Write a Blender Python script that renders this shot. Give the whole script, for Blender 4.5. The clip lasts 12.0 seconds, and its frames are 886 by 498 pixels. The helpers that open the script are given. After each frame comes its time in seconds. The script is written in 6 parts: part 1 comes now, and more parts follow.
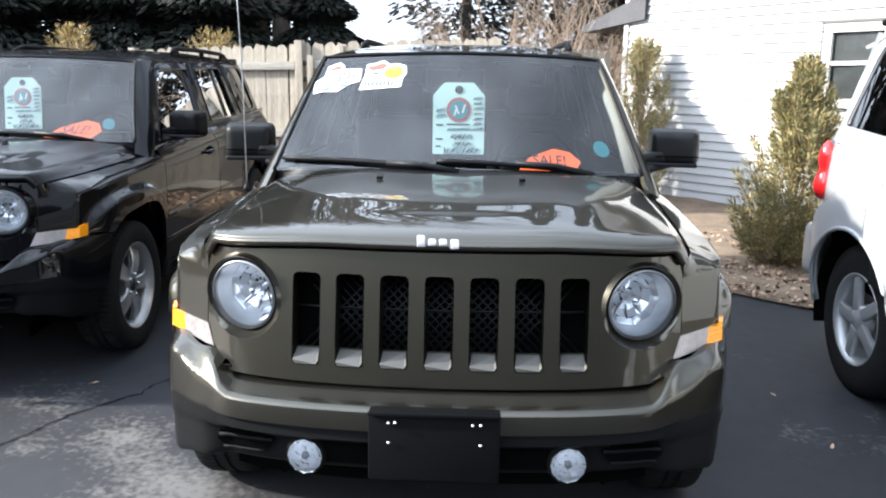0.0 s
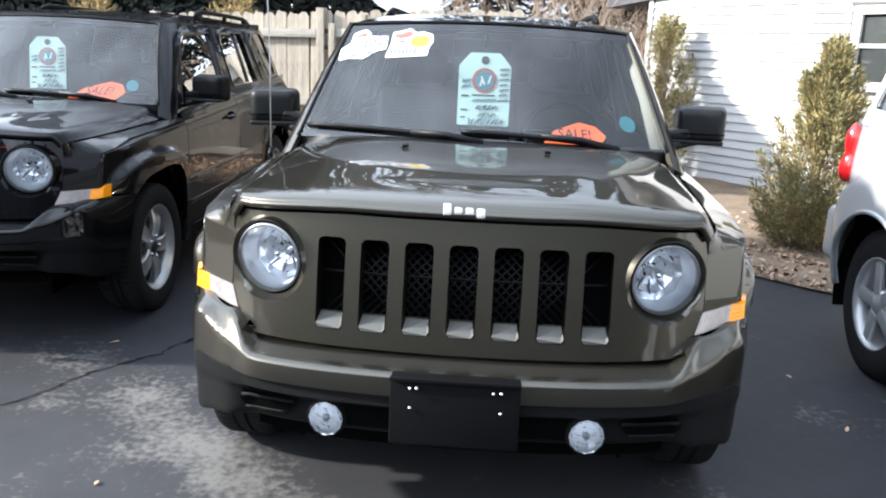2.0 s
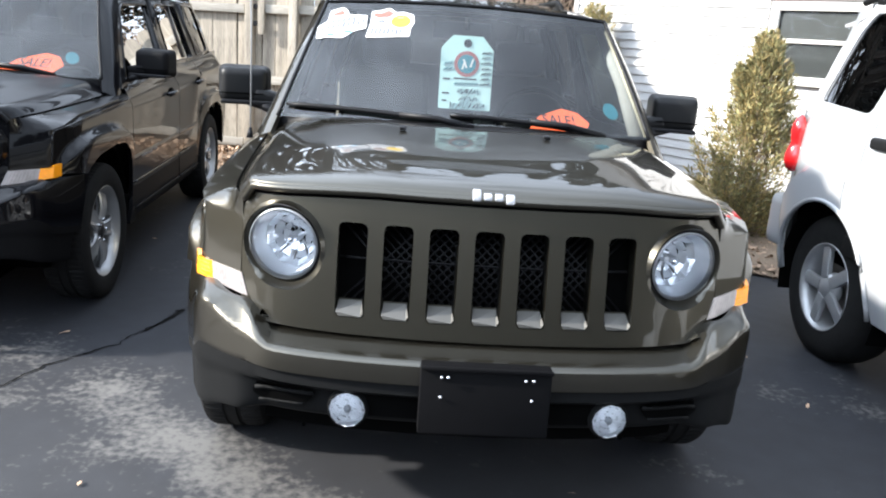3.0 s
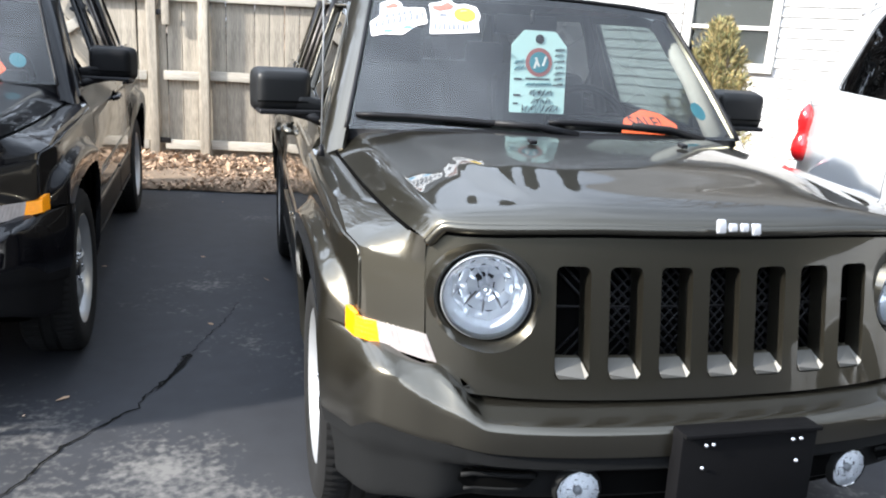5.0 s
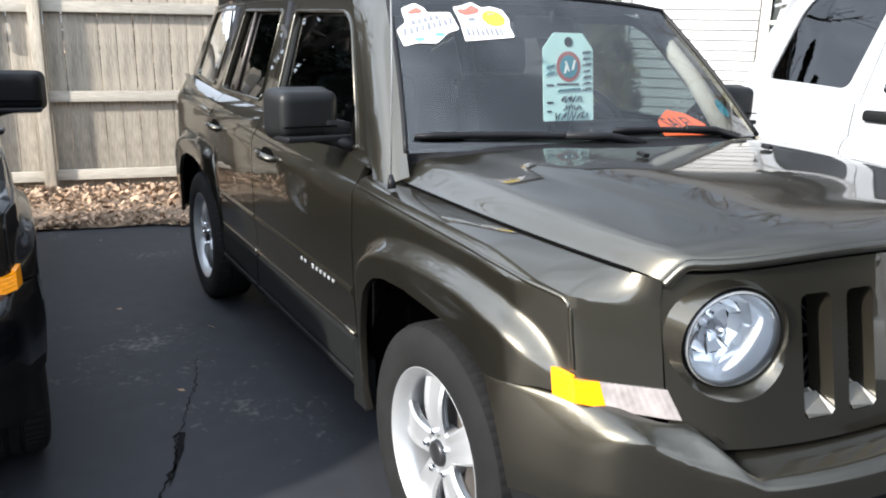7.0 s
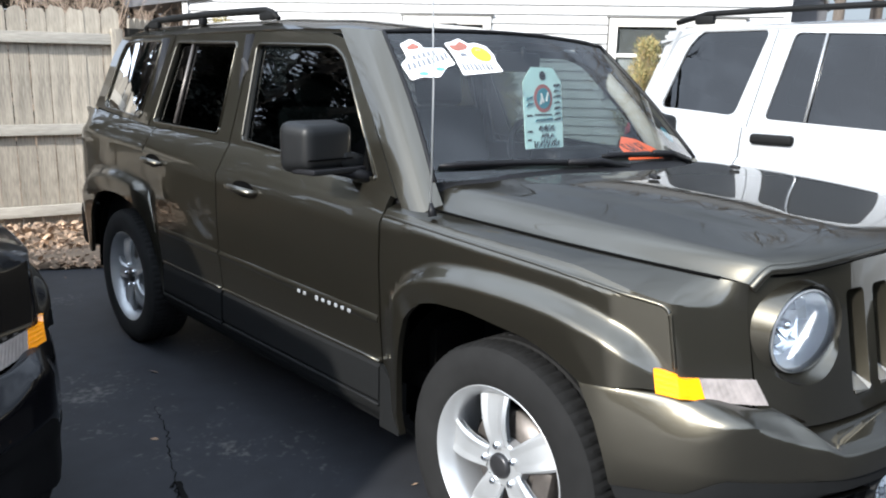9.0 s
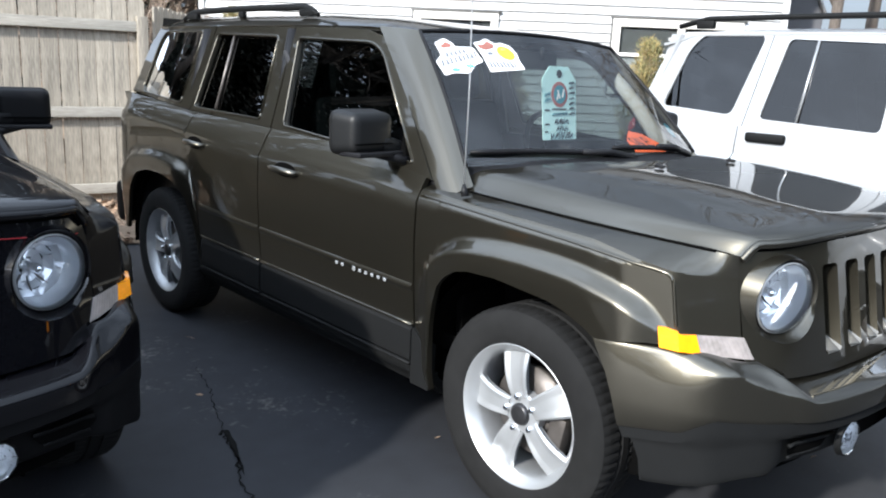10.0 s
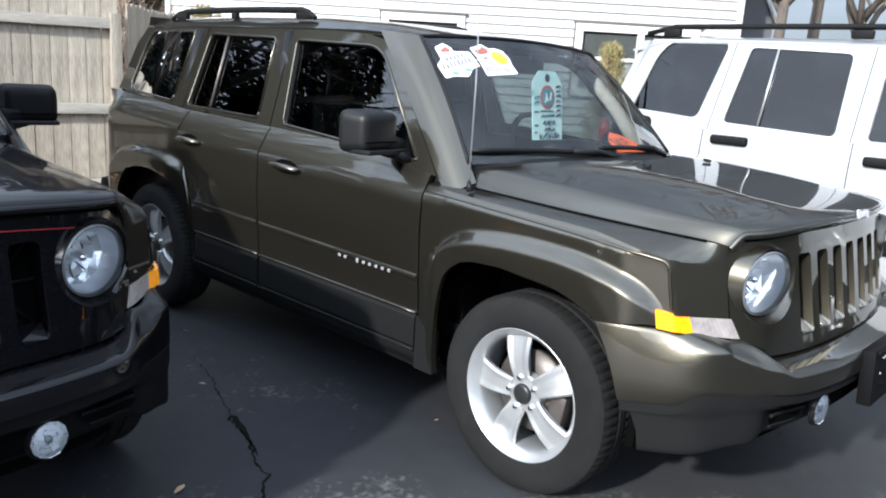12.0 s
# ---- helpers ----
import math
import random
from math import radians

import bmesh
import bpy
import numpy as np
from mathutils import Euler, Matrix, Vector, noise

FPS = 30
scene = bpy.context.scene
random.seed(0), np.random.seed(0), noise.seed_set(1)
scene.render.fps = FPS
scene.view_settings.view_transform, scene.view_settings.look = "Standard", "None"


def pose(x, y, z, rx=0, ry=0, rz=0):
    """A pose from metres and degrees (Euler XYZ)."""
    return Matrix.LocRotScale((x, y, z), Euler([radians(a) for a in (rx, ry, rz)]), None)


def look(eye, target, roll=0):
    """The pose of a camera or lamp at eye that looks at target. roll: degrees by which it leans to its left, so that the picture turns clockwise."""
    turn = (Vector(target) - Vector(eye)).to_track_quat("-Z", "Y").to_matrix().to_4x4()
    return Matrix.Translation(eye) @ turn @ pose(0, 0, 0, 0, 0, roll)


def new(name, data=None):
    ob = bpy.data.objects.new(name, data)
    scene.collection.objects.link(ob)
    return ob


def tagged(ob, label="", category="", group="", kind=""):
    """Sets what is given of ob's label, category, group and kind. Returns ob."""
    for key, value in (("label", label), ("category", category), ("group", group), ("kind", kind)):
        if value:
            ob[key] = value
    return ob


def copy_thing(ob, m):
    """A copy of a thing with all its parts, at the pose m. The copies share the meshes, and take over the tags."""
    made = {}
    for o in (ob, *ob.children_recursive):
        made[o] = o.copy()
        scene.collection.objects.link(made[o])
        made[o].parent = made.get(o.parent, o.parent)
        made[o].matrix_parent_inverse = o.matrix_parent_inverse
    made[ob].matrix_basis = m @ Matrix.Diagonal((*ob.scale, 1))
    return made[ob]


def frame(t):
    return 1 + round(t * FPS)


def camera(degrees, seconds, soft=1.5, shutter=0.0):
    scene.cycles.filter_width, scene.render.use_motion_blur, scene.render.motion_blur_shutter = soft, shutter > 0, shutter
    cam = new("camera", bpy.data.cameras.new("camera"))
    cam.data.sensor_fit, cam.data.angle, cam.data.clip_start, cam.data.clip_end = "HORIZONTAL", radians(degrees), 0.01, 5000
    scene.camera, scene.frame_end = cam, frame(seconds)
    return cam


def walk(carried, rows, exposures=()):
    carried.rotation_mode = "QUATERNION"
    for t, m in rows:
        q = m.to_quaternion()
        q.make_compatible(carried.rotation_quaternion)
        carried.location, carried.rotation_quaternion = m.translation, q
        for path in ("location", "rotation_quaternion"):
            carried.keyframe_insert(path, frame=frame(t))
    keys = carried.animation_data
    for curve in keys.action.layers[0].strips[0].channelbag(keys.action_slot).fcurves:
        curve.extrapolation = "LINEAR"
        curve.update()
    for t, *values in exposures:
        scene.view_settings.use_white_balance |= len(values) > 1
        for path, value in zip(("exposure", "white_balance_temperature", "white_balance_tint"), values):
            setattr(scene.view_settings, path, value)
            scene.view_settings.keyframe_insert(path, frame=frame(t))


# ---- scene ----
cam = camera(59.3, 12.0, soft=2.0)
PATH = [
    (0, (0.111, -1.833, 1.423), (0.011, 0.12, 1.006), 0.7),
    (0.5, (0.111, -1.836, 1.422), (0.014, 0.115, 0.993), 0.9),
    (1, (0.119, -1.837, 1.424), (0.019, 0.111, 0.982), 0.9),
    (1.5, (0.123, -1.844, 1.421), (0.0, 0.101, 0.97), 1.1),
    (2, (0.078, -1.843, 1.408), (-0.052, 0.094, 0.926), 2.3),
    (2.5, (-0.069, -1.825, 1.398), (-0.082, 0.11, 0.892), 3.7),
    (3, (-0.246, -1.811, 1.391), (-0.127, 0.119, 0.88), 4.2),
    (5, (-1.053, -1.309, 1.381), (-0.567, 0.559, 0.857), 3.6),
    (5.5, (-1.216, -1.132, 1.4), (-0.679, 0.725, 0.889), 2.3),
    (6, (-1.389, -0.992, 1.397), (-0.709, 0.823, 0.904), 2.1),
    (6.5, (-1.597, -0.884, 1.389), (-0.735, 0.851, 0.893), 1.7),
    (7, (-1.729, -0.726, 1.376), (-0.784, 0.962, 0.869), 1.3),
    (9, (-2.282, -0.457, 1.379), (-0.963, 0.984, 0.95), 1.3),
    (9.5, (-2.443, -0.568, 1.379), (-1.128, 0.872, 0.937), 2.1),
    (10, (-2.582, -0.61, 1.386), (-1.253, 0.816, 0.94), 2.8),
    (10.5, (-2.713, -0.593, 1.387), (-1.325, 0.778, 0.947), 2.5),
    (11, (-2.814, -0.577, 1.386), (-1.384, 0.751, 0.951), 3.1),
    (11.5, (-2.843, -0.59, 1.387), (-1.411, 0.736, 0.952), 3.7),
    (12, (-2.84, -0.61, 1.389), (-1.422, 0.73, 0.949), 3.6),
]
walk(cam, [(t, look(eye, target, roll)) for t, eye, target, roll in PATH], [(0.0, 1.51, 6500, 10), (5.0, 1.63, 6600, 10), (7.0, 1.38, 6650, 10), (9.5, 1.15, 6350, 9), (12.0, 1.11, 6250, 9)])

# ---- world, sun ----
SUN_EL, SUN_S = radians(27.5), radians(8)
world = bpy.data.worlds.new("sky_world")
scene.world = world
world.use_nodes = True
wn = world.node_tree.nodes
sky = wn.new("ShaderNodeTexSky")
sky.sky_type = "NISHITA"
sky.sun_disc = False
sky.sun_elevation, sky.sun_rotation = SUN_EL, radians(-90) - SUN_S
sky.air_density, sky.dust_density, sky.ozone_density = 1.0, 3.0, 1.0
wn["Background"].inputs["Strength"].default_value = 0.0505
# thin bright cloud over the blue
wtc = wn.new("ShaderNodeTexCoord")
wmap = wn.new("ShaderNodeMapping")
wmap.inputs["Scale"].default_value = (1.0, 1.0, 2.2)
cloud = wn.new("ShaderNodeTexNoise")
cloud.inputs["Scale"].default_value, cloud.inputs["Detail"].default_value, cloud.inputs["Roughness"].default_value = 2.1, 7, 0.6
cover = wn.new("ShaderNodeMapRange")
cover.inputs["From Min"].default_value, cover.inputs["From Max"].default_value = 0.40, 0.60
cover.inputs["To Min"].default_value, cover.inputs["To Max"].default_value = 0.5, 0.95
# the veil brightens towards the sun
aureole = wn.new("ShaderNodeVectorMath")
aureole.operation = "DOT_PRODUCT"
aureole.inputs[1].default_value = (-math.cos(SUN_EL) * math.cos(SUN_S), -math.cos(SUN_EL) * math.sin(SUN_S), math.sin(SUN_EL))
glow = wn.new("ShaderNodeMapRange")
glow.interpolation_type = "SMOOTHSTEP"
glow.inputs["From Min"].default_value, glow.inputs["From Max"].default_value = -0.7, 1.0
glow.inputs["To Min"].default_value, glow.inputs["To Max"].default_value = 0.4, 2.6
# haze whitens the sky towards the horizon
wsep = wn.new("ShaderNodeSeparateXYZ")
haze = wn.new("ShaderNodeMapRange")
haze.interpolation_type = "SMOOTHSTEP"
haze.inputs["From Min"].default_value, haze.inputs["From Max"].default_value = 1.0, 0.0
haze.inputs["To Min"].default_value, haze.inputs["To Max"].default_value = 2.2, 3.0
both = wn.new("ShaderNodeMath")
both.operation = "MULTIPLY"
veil = wn.new("ShaderNodeVectorMath")
veil.operation = "SCALE"
veil.inputs[0].default_value = (4.9, 5.65, 6.8)
wmix = wn.new("ShaderNodeMix")
wmix.data_type = "RGBA"
wl = world.node_tree.links
wl.new(wtc.outputs["Generated"], wmap.inputs["Vector"])
wl.new(wmap.outputs["Vector"], cloud.inputs["Vector"])
wl.new(cloud.outputs["Fac"], cover.inputs["Value"])
wl.new(cover.outputs["Result"], wmix.inputs["Factor"])
wl.new(sky.outputs["Color"], wmix.inputs["A"])
wl.new(wtc.outputs["Generated"], aureole.inputs[0])
wl.new(aureole.outputs["Value"], glow.inputs["Value"])
wl.new(wtc.outputs["Generated"], wsep.inputs["Vector"])
wl.new(wsep.outputs["Z"], haze.inputs["Value"])
wl.new(glow.outputs["Result"], both.inputs[0])
wl.new(haze.outputs["Result"], both.inputs[1])
wl.new(both.outputs["Value"], veil.inputs["Scale"])
wl.new(veil.outputs["Vector"], wmix.inputs["B"])
wl.new(wmix.outputs["Result"], wn["Background"].inputs["Color"])
sun_data = bpy.data.lights.new("sun", "SUN")
sun_data.energy, sun_data.angle, sun_data.color = 4.2, radians(2.5), (1.0, 0.962, 0.905)
sun = new("sun", sun_data)
sun_dir = Vector((-math.cos(SUN_EL) * math.cos(SUN_S), -math.cos(SUN_EL) * math.sin(SUN_S), math.sin(SUN_EL)))
sun.matrix_world = look(sun_dir * 30, (0, 0, 0))


# ---- materials ----
def mat(name, color, rough=0.5, metal=0.0, var=0.12, scale=12.0, bump=0.0, bump_scale=60.0, coat=0.0, spec=0.5, edge=1.0, coat_rough=0.055, per_object=0.0, per_island=0.0, stretch=(1, 1, 1)):
    """A principled surface: base colour varied at two scales, relief, optional clear coat."""
    m = bpy.data.materials.new(name)
    m.use_nodes = True
    nt = m.node_tree
    n, l = nt.nodes, nt.links
    b = n["Principled BSDF"]
    b.inputs["Roughness"].default_value = rough
    b.inputs["Metallic"].default_value = metal
    b.inputs["Coat Weight"].default_value = coat
    b.inputs["Coat Roughness"].default_value = coat_rough
    b.inputs["Specular Tint"].default_value = (edge, edge, edge, 1)
    b.inputs["Specular IOR Level"].default_value = spec
    tc = n.new("ShaderNodeTexCoord")
    mp = n.new("ShaderNodeMapping")
    mp.inputs["Scale"].default_value = stretch
    l.new(tc.outputs["Object"], mp.inputs["Vector"])
    nz = n.new("ShaderNodeTexNoise")
    nz.inputs["Scale"].default_value = scale
    nz.inputs["Detail"].default_value = 6
    l.new(mp.outputs["Vector"], nz.inputs["Vector"])
    big = n.new("ShaderNodeTexNoise")
    big.inputs["Scale"].default_value = scale * 0.12
    big.inputs["Detail"].default_value = 3
    l.new(mp.outputs["Vector"], big.inputs["Vector"])
    add = n.new("ShaderNodeMath")
    add.operation = "ADD"
    l.new(nz.outputs["Fac"], add.inputs[0])
    l.new(big.outputs["Fac"], add.inputs[1])
    rng = n.new("ShaderNodeMapRange")
    rng.inputs["From Min"].default_value, rng.inputs["From Max"].default_value = 0.65, 1.35
    rng.inputs["To Min"].default_value, rng.inputs["To Max"].default_value = 1 - var, 1 + var
    l.new(add.outputs[0], rng.inputs["Value"])
    fac = rng.outputs["Result"]
    for amount, node, out in ((per_object, "ShaderNodeObjectInfo", "Random"), (per_island, "ShaderNodeNewGeometry", "Random Per Island")):
        if amount:
            oi = n.new(node)
            r2 = n.new("ShaderNodeMapRange")
            r2.inputs["To Min"].default_value, r2.inputs["To Max"].default_value = 1 - amount, 1 + amount
            l.new(oi.outputs[out], r2.inputs["Value"])
            mul = n.new("ShaderNodeMath")
            mul.operation = "MULTIPLY"
            l.new(fac, mul.inputs[0])
            l.new(r2.outputs["Result"], mul.inputs[1])
            fac = mul.outputs[0]
    sc = n.new("ShaderNodeVectorMath")
    sc.operation = "SCALE"
    sc.inputs[0].default_value = color
    l.new(fac, sc.inputs["Scale"])
    l.new(sc.outputs["Vector"], b.inputs["Base Color"])
    if bump:
        bz = n.new("ShaderNodeTexNoise")
        bz.inputs["Scale"].default_value = bump_scale
        bz.inputs["Detail"].default_value = 4
        l.new(mp.outputs["Vector"], bz.inputs["Vector"])
        bp = n.new("ShaderNodeBump")
        bp.inputs["Strength"].default_value = min(bump * 20, 1.0)
        bp.inputs["Distance"].default_value = bump
        l.new(bz.outputs["Fac"], bp.inputs["Height"])
        l.new(bp.outputs["Normal"], b.inputs["Normal"])
    return m


def glass(name, tint, gloss=1.0, ior=1.5):
    """Thin pane: tinted see-through with mirror gloss by angle."""
    m = bpy.data.materials.new(name)
    m.use_nodes = True
    n, l = m.node_tree.nodes, m.node_tree.links
    n.remove(n["Principled BSDF"])
    tr = n.new("ShaderNodeBsdfTransparent")
    tr.inputs["Color"].default_value = (*tint, 1)
    gl = n.new("ShaderNodeBsdfGlossy")
    gl.inputs["Roughness"].default_value = 0.01
    gl.inputs["Color"].default_value = (gloss, gloss, gloss, 1)
    fr = n.new("ShaderNodeFresnel")
    fr.inputs["IOR"].default_value = ior
    mx = n.new("ShaderNodeMixShader")
    l.new(fr.outputs["Fac"], mx.inputs["Fac"])
    l.new(tr.outputs["BSDF"], mx.inputs[1])
    l.new(gl.outputs["BSDF"], mx.inputs[2])
    l.new(mx.outputs["Shader"], n["Material Output"].inputs["Surface"])
    return m


GREEN = mat("olive_metallic_paint", (0.073, 0.067, 0.052), 0.33, 0.92, 0.05, 3.0, coat=1.0, edge=0.45, coat_rough=0.022)
BLACK = mat("black_gloss_paint", (0.003, 0.003, 0.004), 0.30, 0.0, 0.05, 3.0, coat=0.75, spec=0.05, coat_rough=0.022)
WHITE = mat("white_gloss_paint", (0.31, 0.32, 0.33), 0.35, 0.0, 0.02, 3.0, coat=0.8)
CLAD = mat("grained_grey_plastic", (0.0075, 0.0078, 0.008), 0.6, 0.0, 0.1, 30, spec=0.1, bump=0.0006, bump_scale=900)
DARK = mat("black_plastic", (0.008, 0.008, 0.009), 0.45, 0.0, 0.15, 20, spec=0.18, bump=0.0004, bump_scale=700)
PLATE = mat("matt_black_plate_plastic", (0.004, 0.004, 0.0045), 0.6, 0.0, 0.15, 20, spec=0.08, bump=0.0003, bump_scale=700)
# flat black: shade painted into openings and hollows, also plain dark parts
VOID = mat("black_liner_and_shade", (0.003, 0.003, 0.003), 1.0, 0.0, 0.1, 10, spec=0.0)
RUBBER = mat("tyre_rubber", (0.010, 0.010, 0.010), 0.85, 0.0, 0.25, 18, spec=0.15, bump=0.0008, bump_scale=300)
ALLOY = mat("silver_painted_alloy", (0.38, 0.39, 0.40), 0.40, 0.6, 0.06, 20, coat=0.2)
CAP = mat("dark_grey_cap", (0.03, 0.03, 0.032), 0.35, 0.5, 0.1, 30)
BADGE = mat("polished_badge", (0.62, 0.63, 0.66), 0.22, 0.6, 0.03, 30)
CHROME = mat("chrome", (0.8, 0.81, 0.83), 0.08, 1.0, 0.03, 30)
STEEL = mat("rusty_brake_steel", (0.15, 0.135, 0.125), 0.5, 0.8, 0.35, 25, bump=0.0006, bump_scale=200)
REFLECTOR = mat("faceted_lamp_reflector", (0.95, 0.97, 1.0), 0.12, 0.55, 0.04, 40)
AMBER = mat("amber_lens", (1.0, 0.33, 0.003), 0.25, 0.0, 0.12, 60, bump=0.0006, bump_scale=90, coat=0.8)
CLEARLENS = mat("clear_ribbed_lens", (0.40, 0.36, 0.345), 0.25, 0.35, 0.4, 28, bump=0.0008, bump_scale=70, coat=1.0)
REDLENS = mat("red_tail_lens", (0.42, 0.010, 0.012), 0.18, 0.0, 0.2, 40, bump=0.0015, bump_scale=60, coat=1.0)
# slot sill colour: body paint made lighter for the sky light on it
SLOTSILL = mat("skylit_sill_paint", (0.115, 0.112, 0.103), 0.4, 0.3, 0.05, 20)
MIRRORCLAD = mat("weathered_mirror_plastic", (0.007, 0.0073, 0.0076), 0.45, 0.0, 0.1, 30, spec=0.25, bump=0.0004, bump_scale=900)
# lamp bowls painted white in place of the sky their mirrors would reflect
LAMPBOWL = mat("sky_white_lamp_bowl", (0.93, 0.96, 1.0), 0.2, 0.12, 0.04, 40)
FOGBOWL = mat("sky_white_fog_bowl", (0.97, 0.98, 1.0), 0.16, 0.05, 0.03, 40)
BLACKCLAD = mat("new_black_plastic", (0.004, 0.004, 0.0045), 0.55, 0.0, 0.1, 30, spec=0.12, bump=0.0005, bump_scale=900)
SEAT = mat("charcoal_seat_cloth", (0.022, 0.023, 0.026), 0.9, 0.0, 0.2, 60, bump=0.001, bump_scale=400)
SEATLIGHT = mat("grey_headliner_cloth", (0.30, 0.30, 0.29), 0.95, 0.0, 0.08, 60)
TAGPAPER = mat("pale_mint_card", (0.58, 0.81, 0.79), 0.6, 0.0, 0.05, 8)
ORANGE = mat("fluorescent_orange_card", (0.95, 0.16, 0.06), 0.6, 0.0, 0.06, 10)
INK = mat("black_marker_ink", (0.02, 0.03, 0.035), 0.6, 0.0, 0.1, 40)
INKGREY = mat("grey_print", (0.16, 0.17, 0.19), 0.5, 0.0, 0.3, 60)
INKTEAL = mat("teal_print", (0.03, 0.24, 0.31), 0.5, 0.0, 0.1, 40)
INKRED = mat("dull_red_print", (0.40, 0.10, 0.09), 0.5, 0.0, 0.1, 40)
INKBROWN = mat("brown_pink_print", (0.27, 0.10, 0.075), 0.5, 0.0, 0.15, 60)
INKBLUE = mat("light_blue_print", (0.10, 0.50, 0.80), 0.5, 0.0, 0.1, 40)
YELLOW = mat("yellow_print", (0.95, 0.62, 0.03), 0.5, 0.0, 0.1, 30)
PAPER = mat("white_sticker_vinyl", (0.82, 0.82, 0.81), 0.4, 0.0, 0.03, 20)
PINSTRIPE = mat("red_pinstripe", (0.28, 0.01, 0.015), 0.35, 0.0, 0.05, 20)
WINDSHIELD = glass("windshield_glass", (0.70, 0.77, 0.76), 1.0, 1.68)
SIDEGLASS = glass("front_side_glass", (0.15, 0.18, 0.178), 0.95, 1.6)
PRIVACY = glass("privacy_glass", (0.05, 0.052, 0.055), 0.95, 1.6)
LENS = glass("clear_lamp_lens", (0.93, 0.95, 0.97), 0.95, 1.5)
SIDING = mat("white_vinyl_siding", (0.42, 0.42, 0.416), 0.5, 0.0, 0.04, 6, bump=0.0006, bump_scale=40, per_object=0.03, stretch=(0.2, 1, 1))
TRIMGREY = mat("grey_window_trim", (0.55, 0.53, 0.49), 0.6, 0.0, 0.08, 14)
TRIMDARK = mat("dark_storm_frame", (0.08, 0.078, 0.072), 0.5, 0.0, 0.1, 14)
SHADE = mat("drawn_grey_window_shade", (0.09, 0.09, 0.088), 0.8, 0.0, 0.06, 10)
PANE = glass("house_window_glass", (0.85, 0.87, 0.87), 0.95, 1.28)
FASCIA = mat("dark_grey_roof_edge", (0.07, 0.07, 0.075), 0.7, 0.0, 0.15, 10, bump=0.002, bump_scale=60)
ROOFING = mat("grey_asphalt_shingle", (0.09, 0.088, 0.085), 0.9, 0.0, 0.25, 14, bump=0.004, bump_scale=80)
FENCEWOOD = mat("weathered_grey_wood", (0.285, 0.25, 0.20), 0.85, 0.0, 0.5, 22, bump=0.0025, bump_scale=40, per_object=0.16, stretch=(6, 6, 0.5))
RAILWOOD = mat("weathered_rail_wood", (0.36, 0.33, 0.28), 0.85, 0.0, 0.3, 22, bump=0.002, bump_scale=40, per_object=0.1, stretch=(0.5, 6, 6))
BARK = mat("grey_brown_bark", (0.085, 0.070, 0.058), 0.95, 0.0, 0.4, 14, bump=0.01, bump_scale=40, stretch=(3, 3, 0.6))
TWIG = mat("pale_twig_bark", (0.27, 0.205, 0.155), 0.9, 0.0, 0.3, 14)
NEEDLE = mat("dark_spruce_needles", (0.009, 0.013, 0.008), 0.8, 0.0, 0.3, 6, per_island=0.5)
SHRUBLEAF = mat("olive_arborvitae_leaves", (0.27, 0.23, 0.10), 0.75, 0.0, 0.3, 8, per_island=0.6)
SHRUBGREEN = mat("green_arborvitae_leaves", (0.16, 0.165, 0.07), 0.75, 0.0, 0.3, 8, per_island=0.6)
STRAWLEAF = mat("tan_ornamental_foliage", (0.34, 0.25, 0.10), 0.8, 0.0, 0.3, 8, per_island=0.4)
LEAFLITTER = mat("dry_brown_leaves", (0.33, 0.225, 0.15), 0.85, 0.0, 0.25, 20, per_island=0.5)
MULCH = mat("pine_straw_soil", (0.16, 0.115, 0.078), 0.95, 0.0, 0.4, 30, bump=0.015, bump_scale=60)


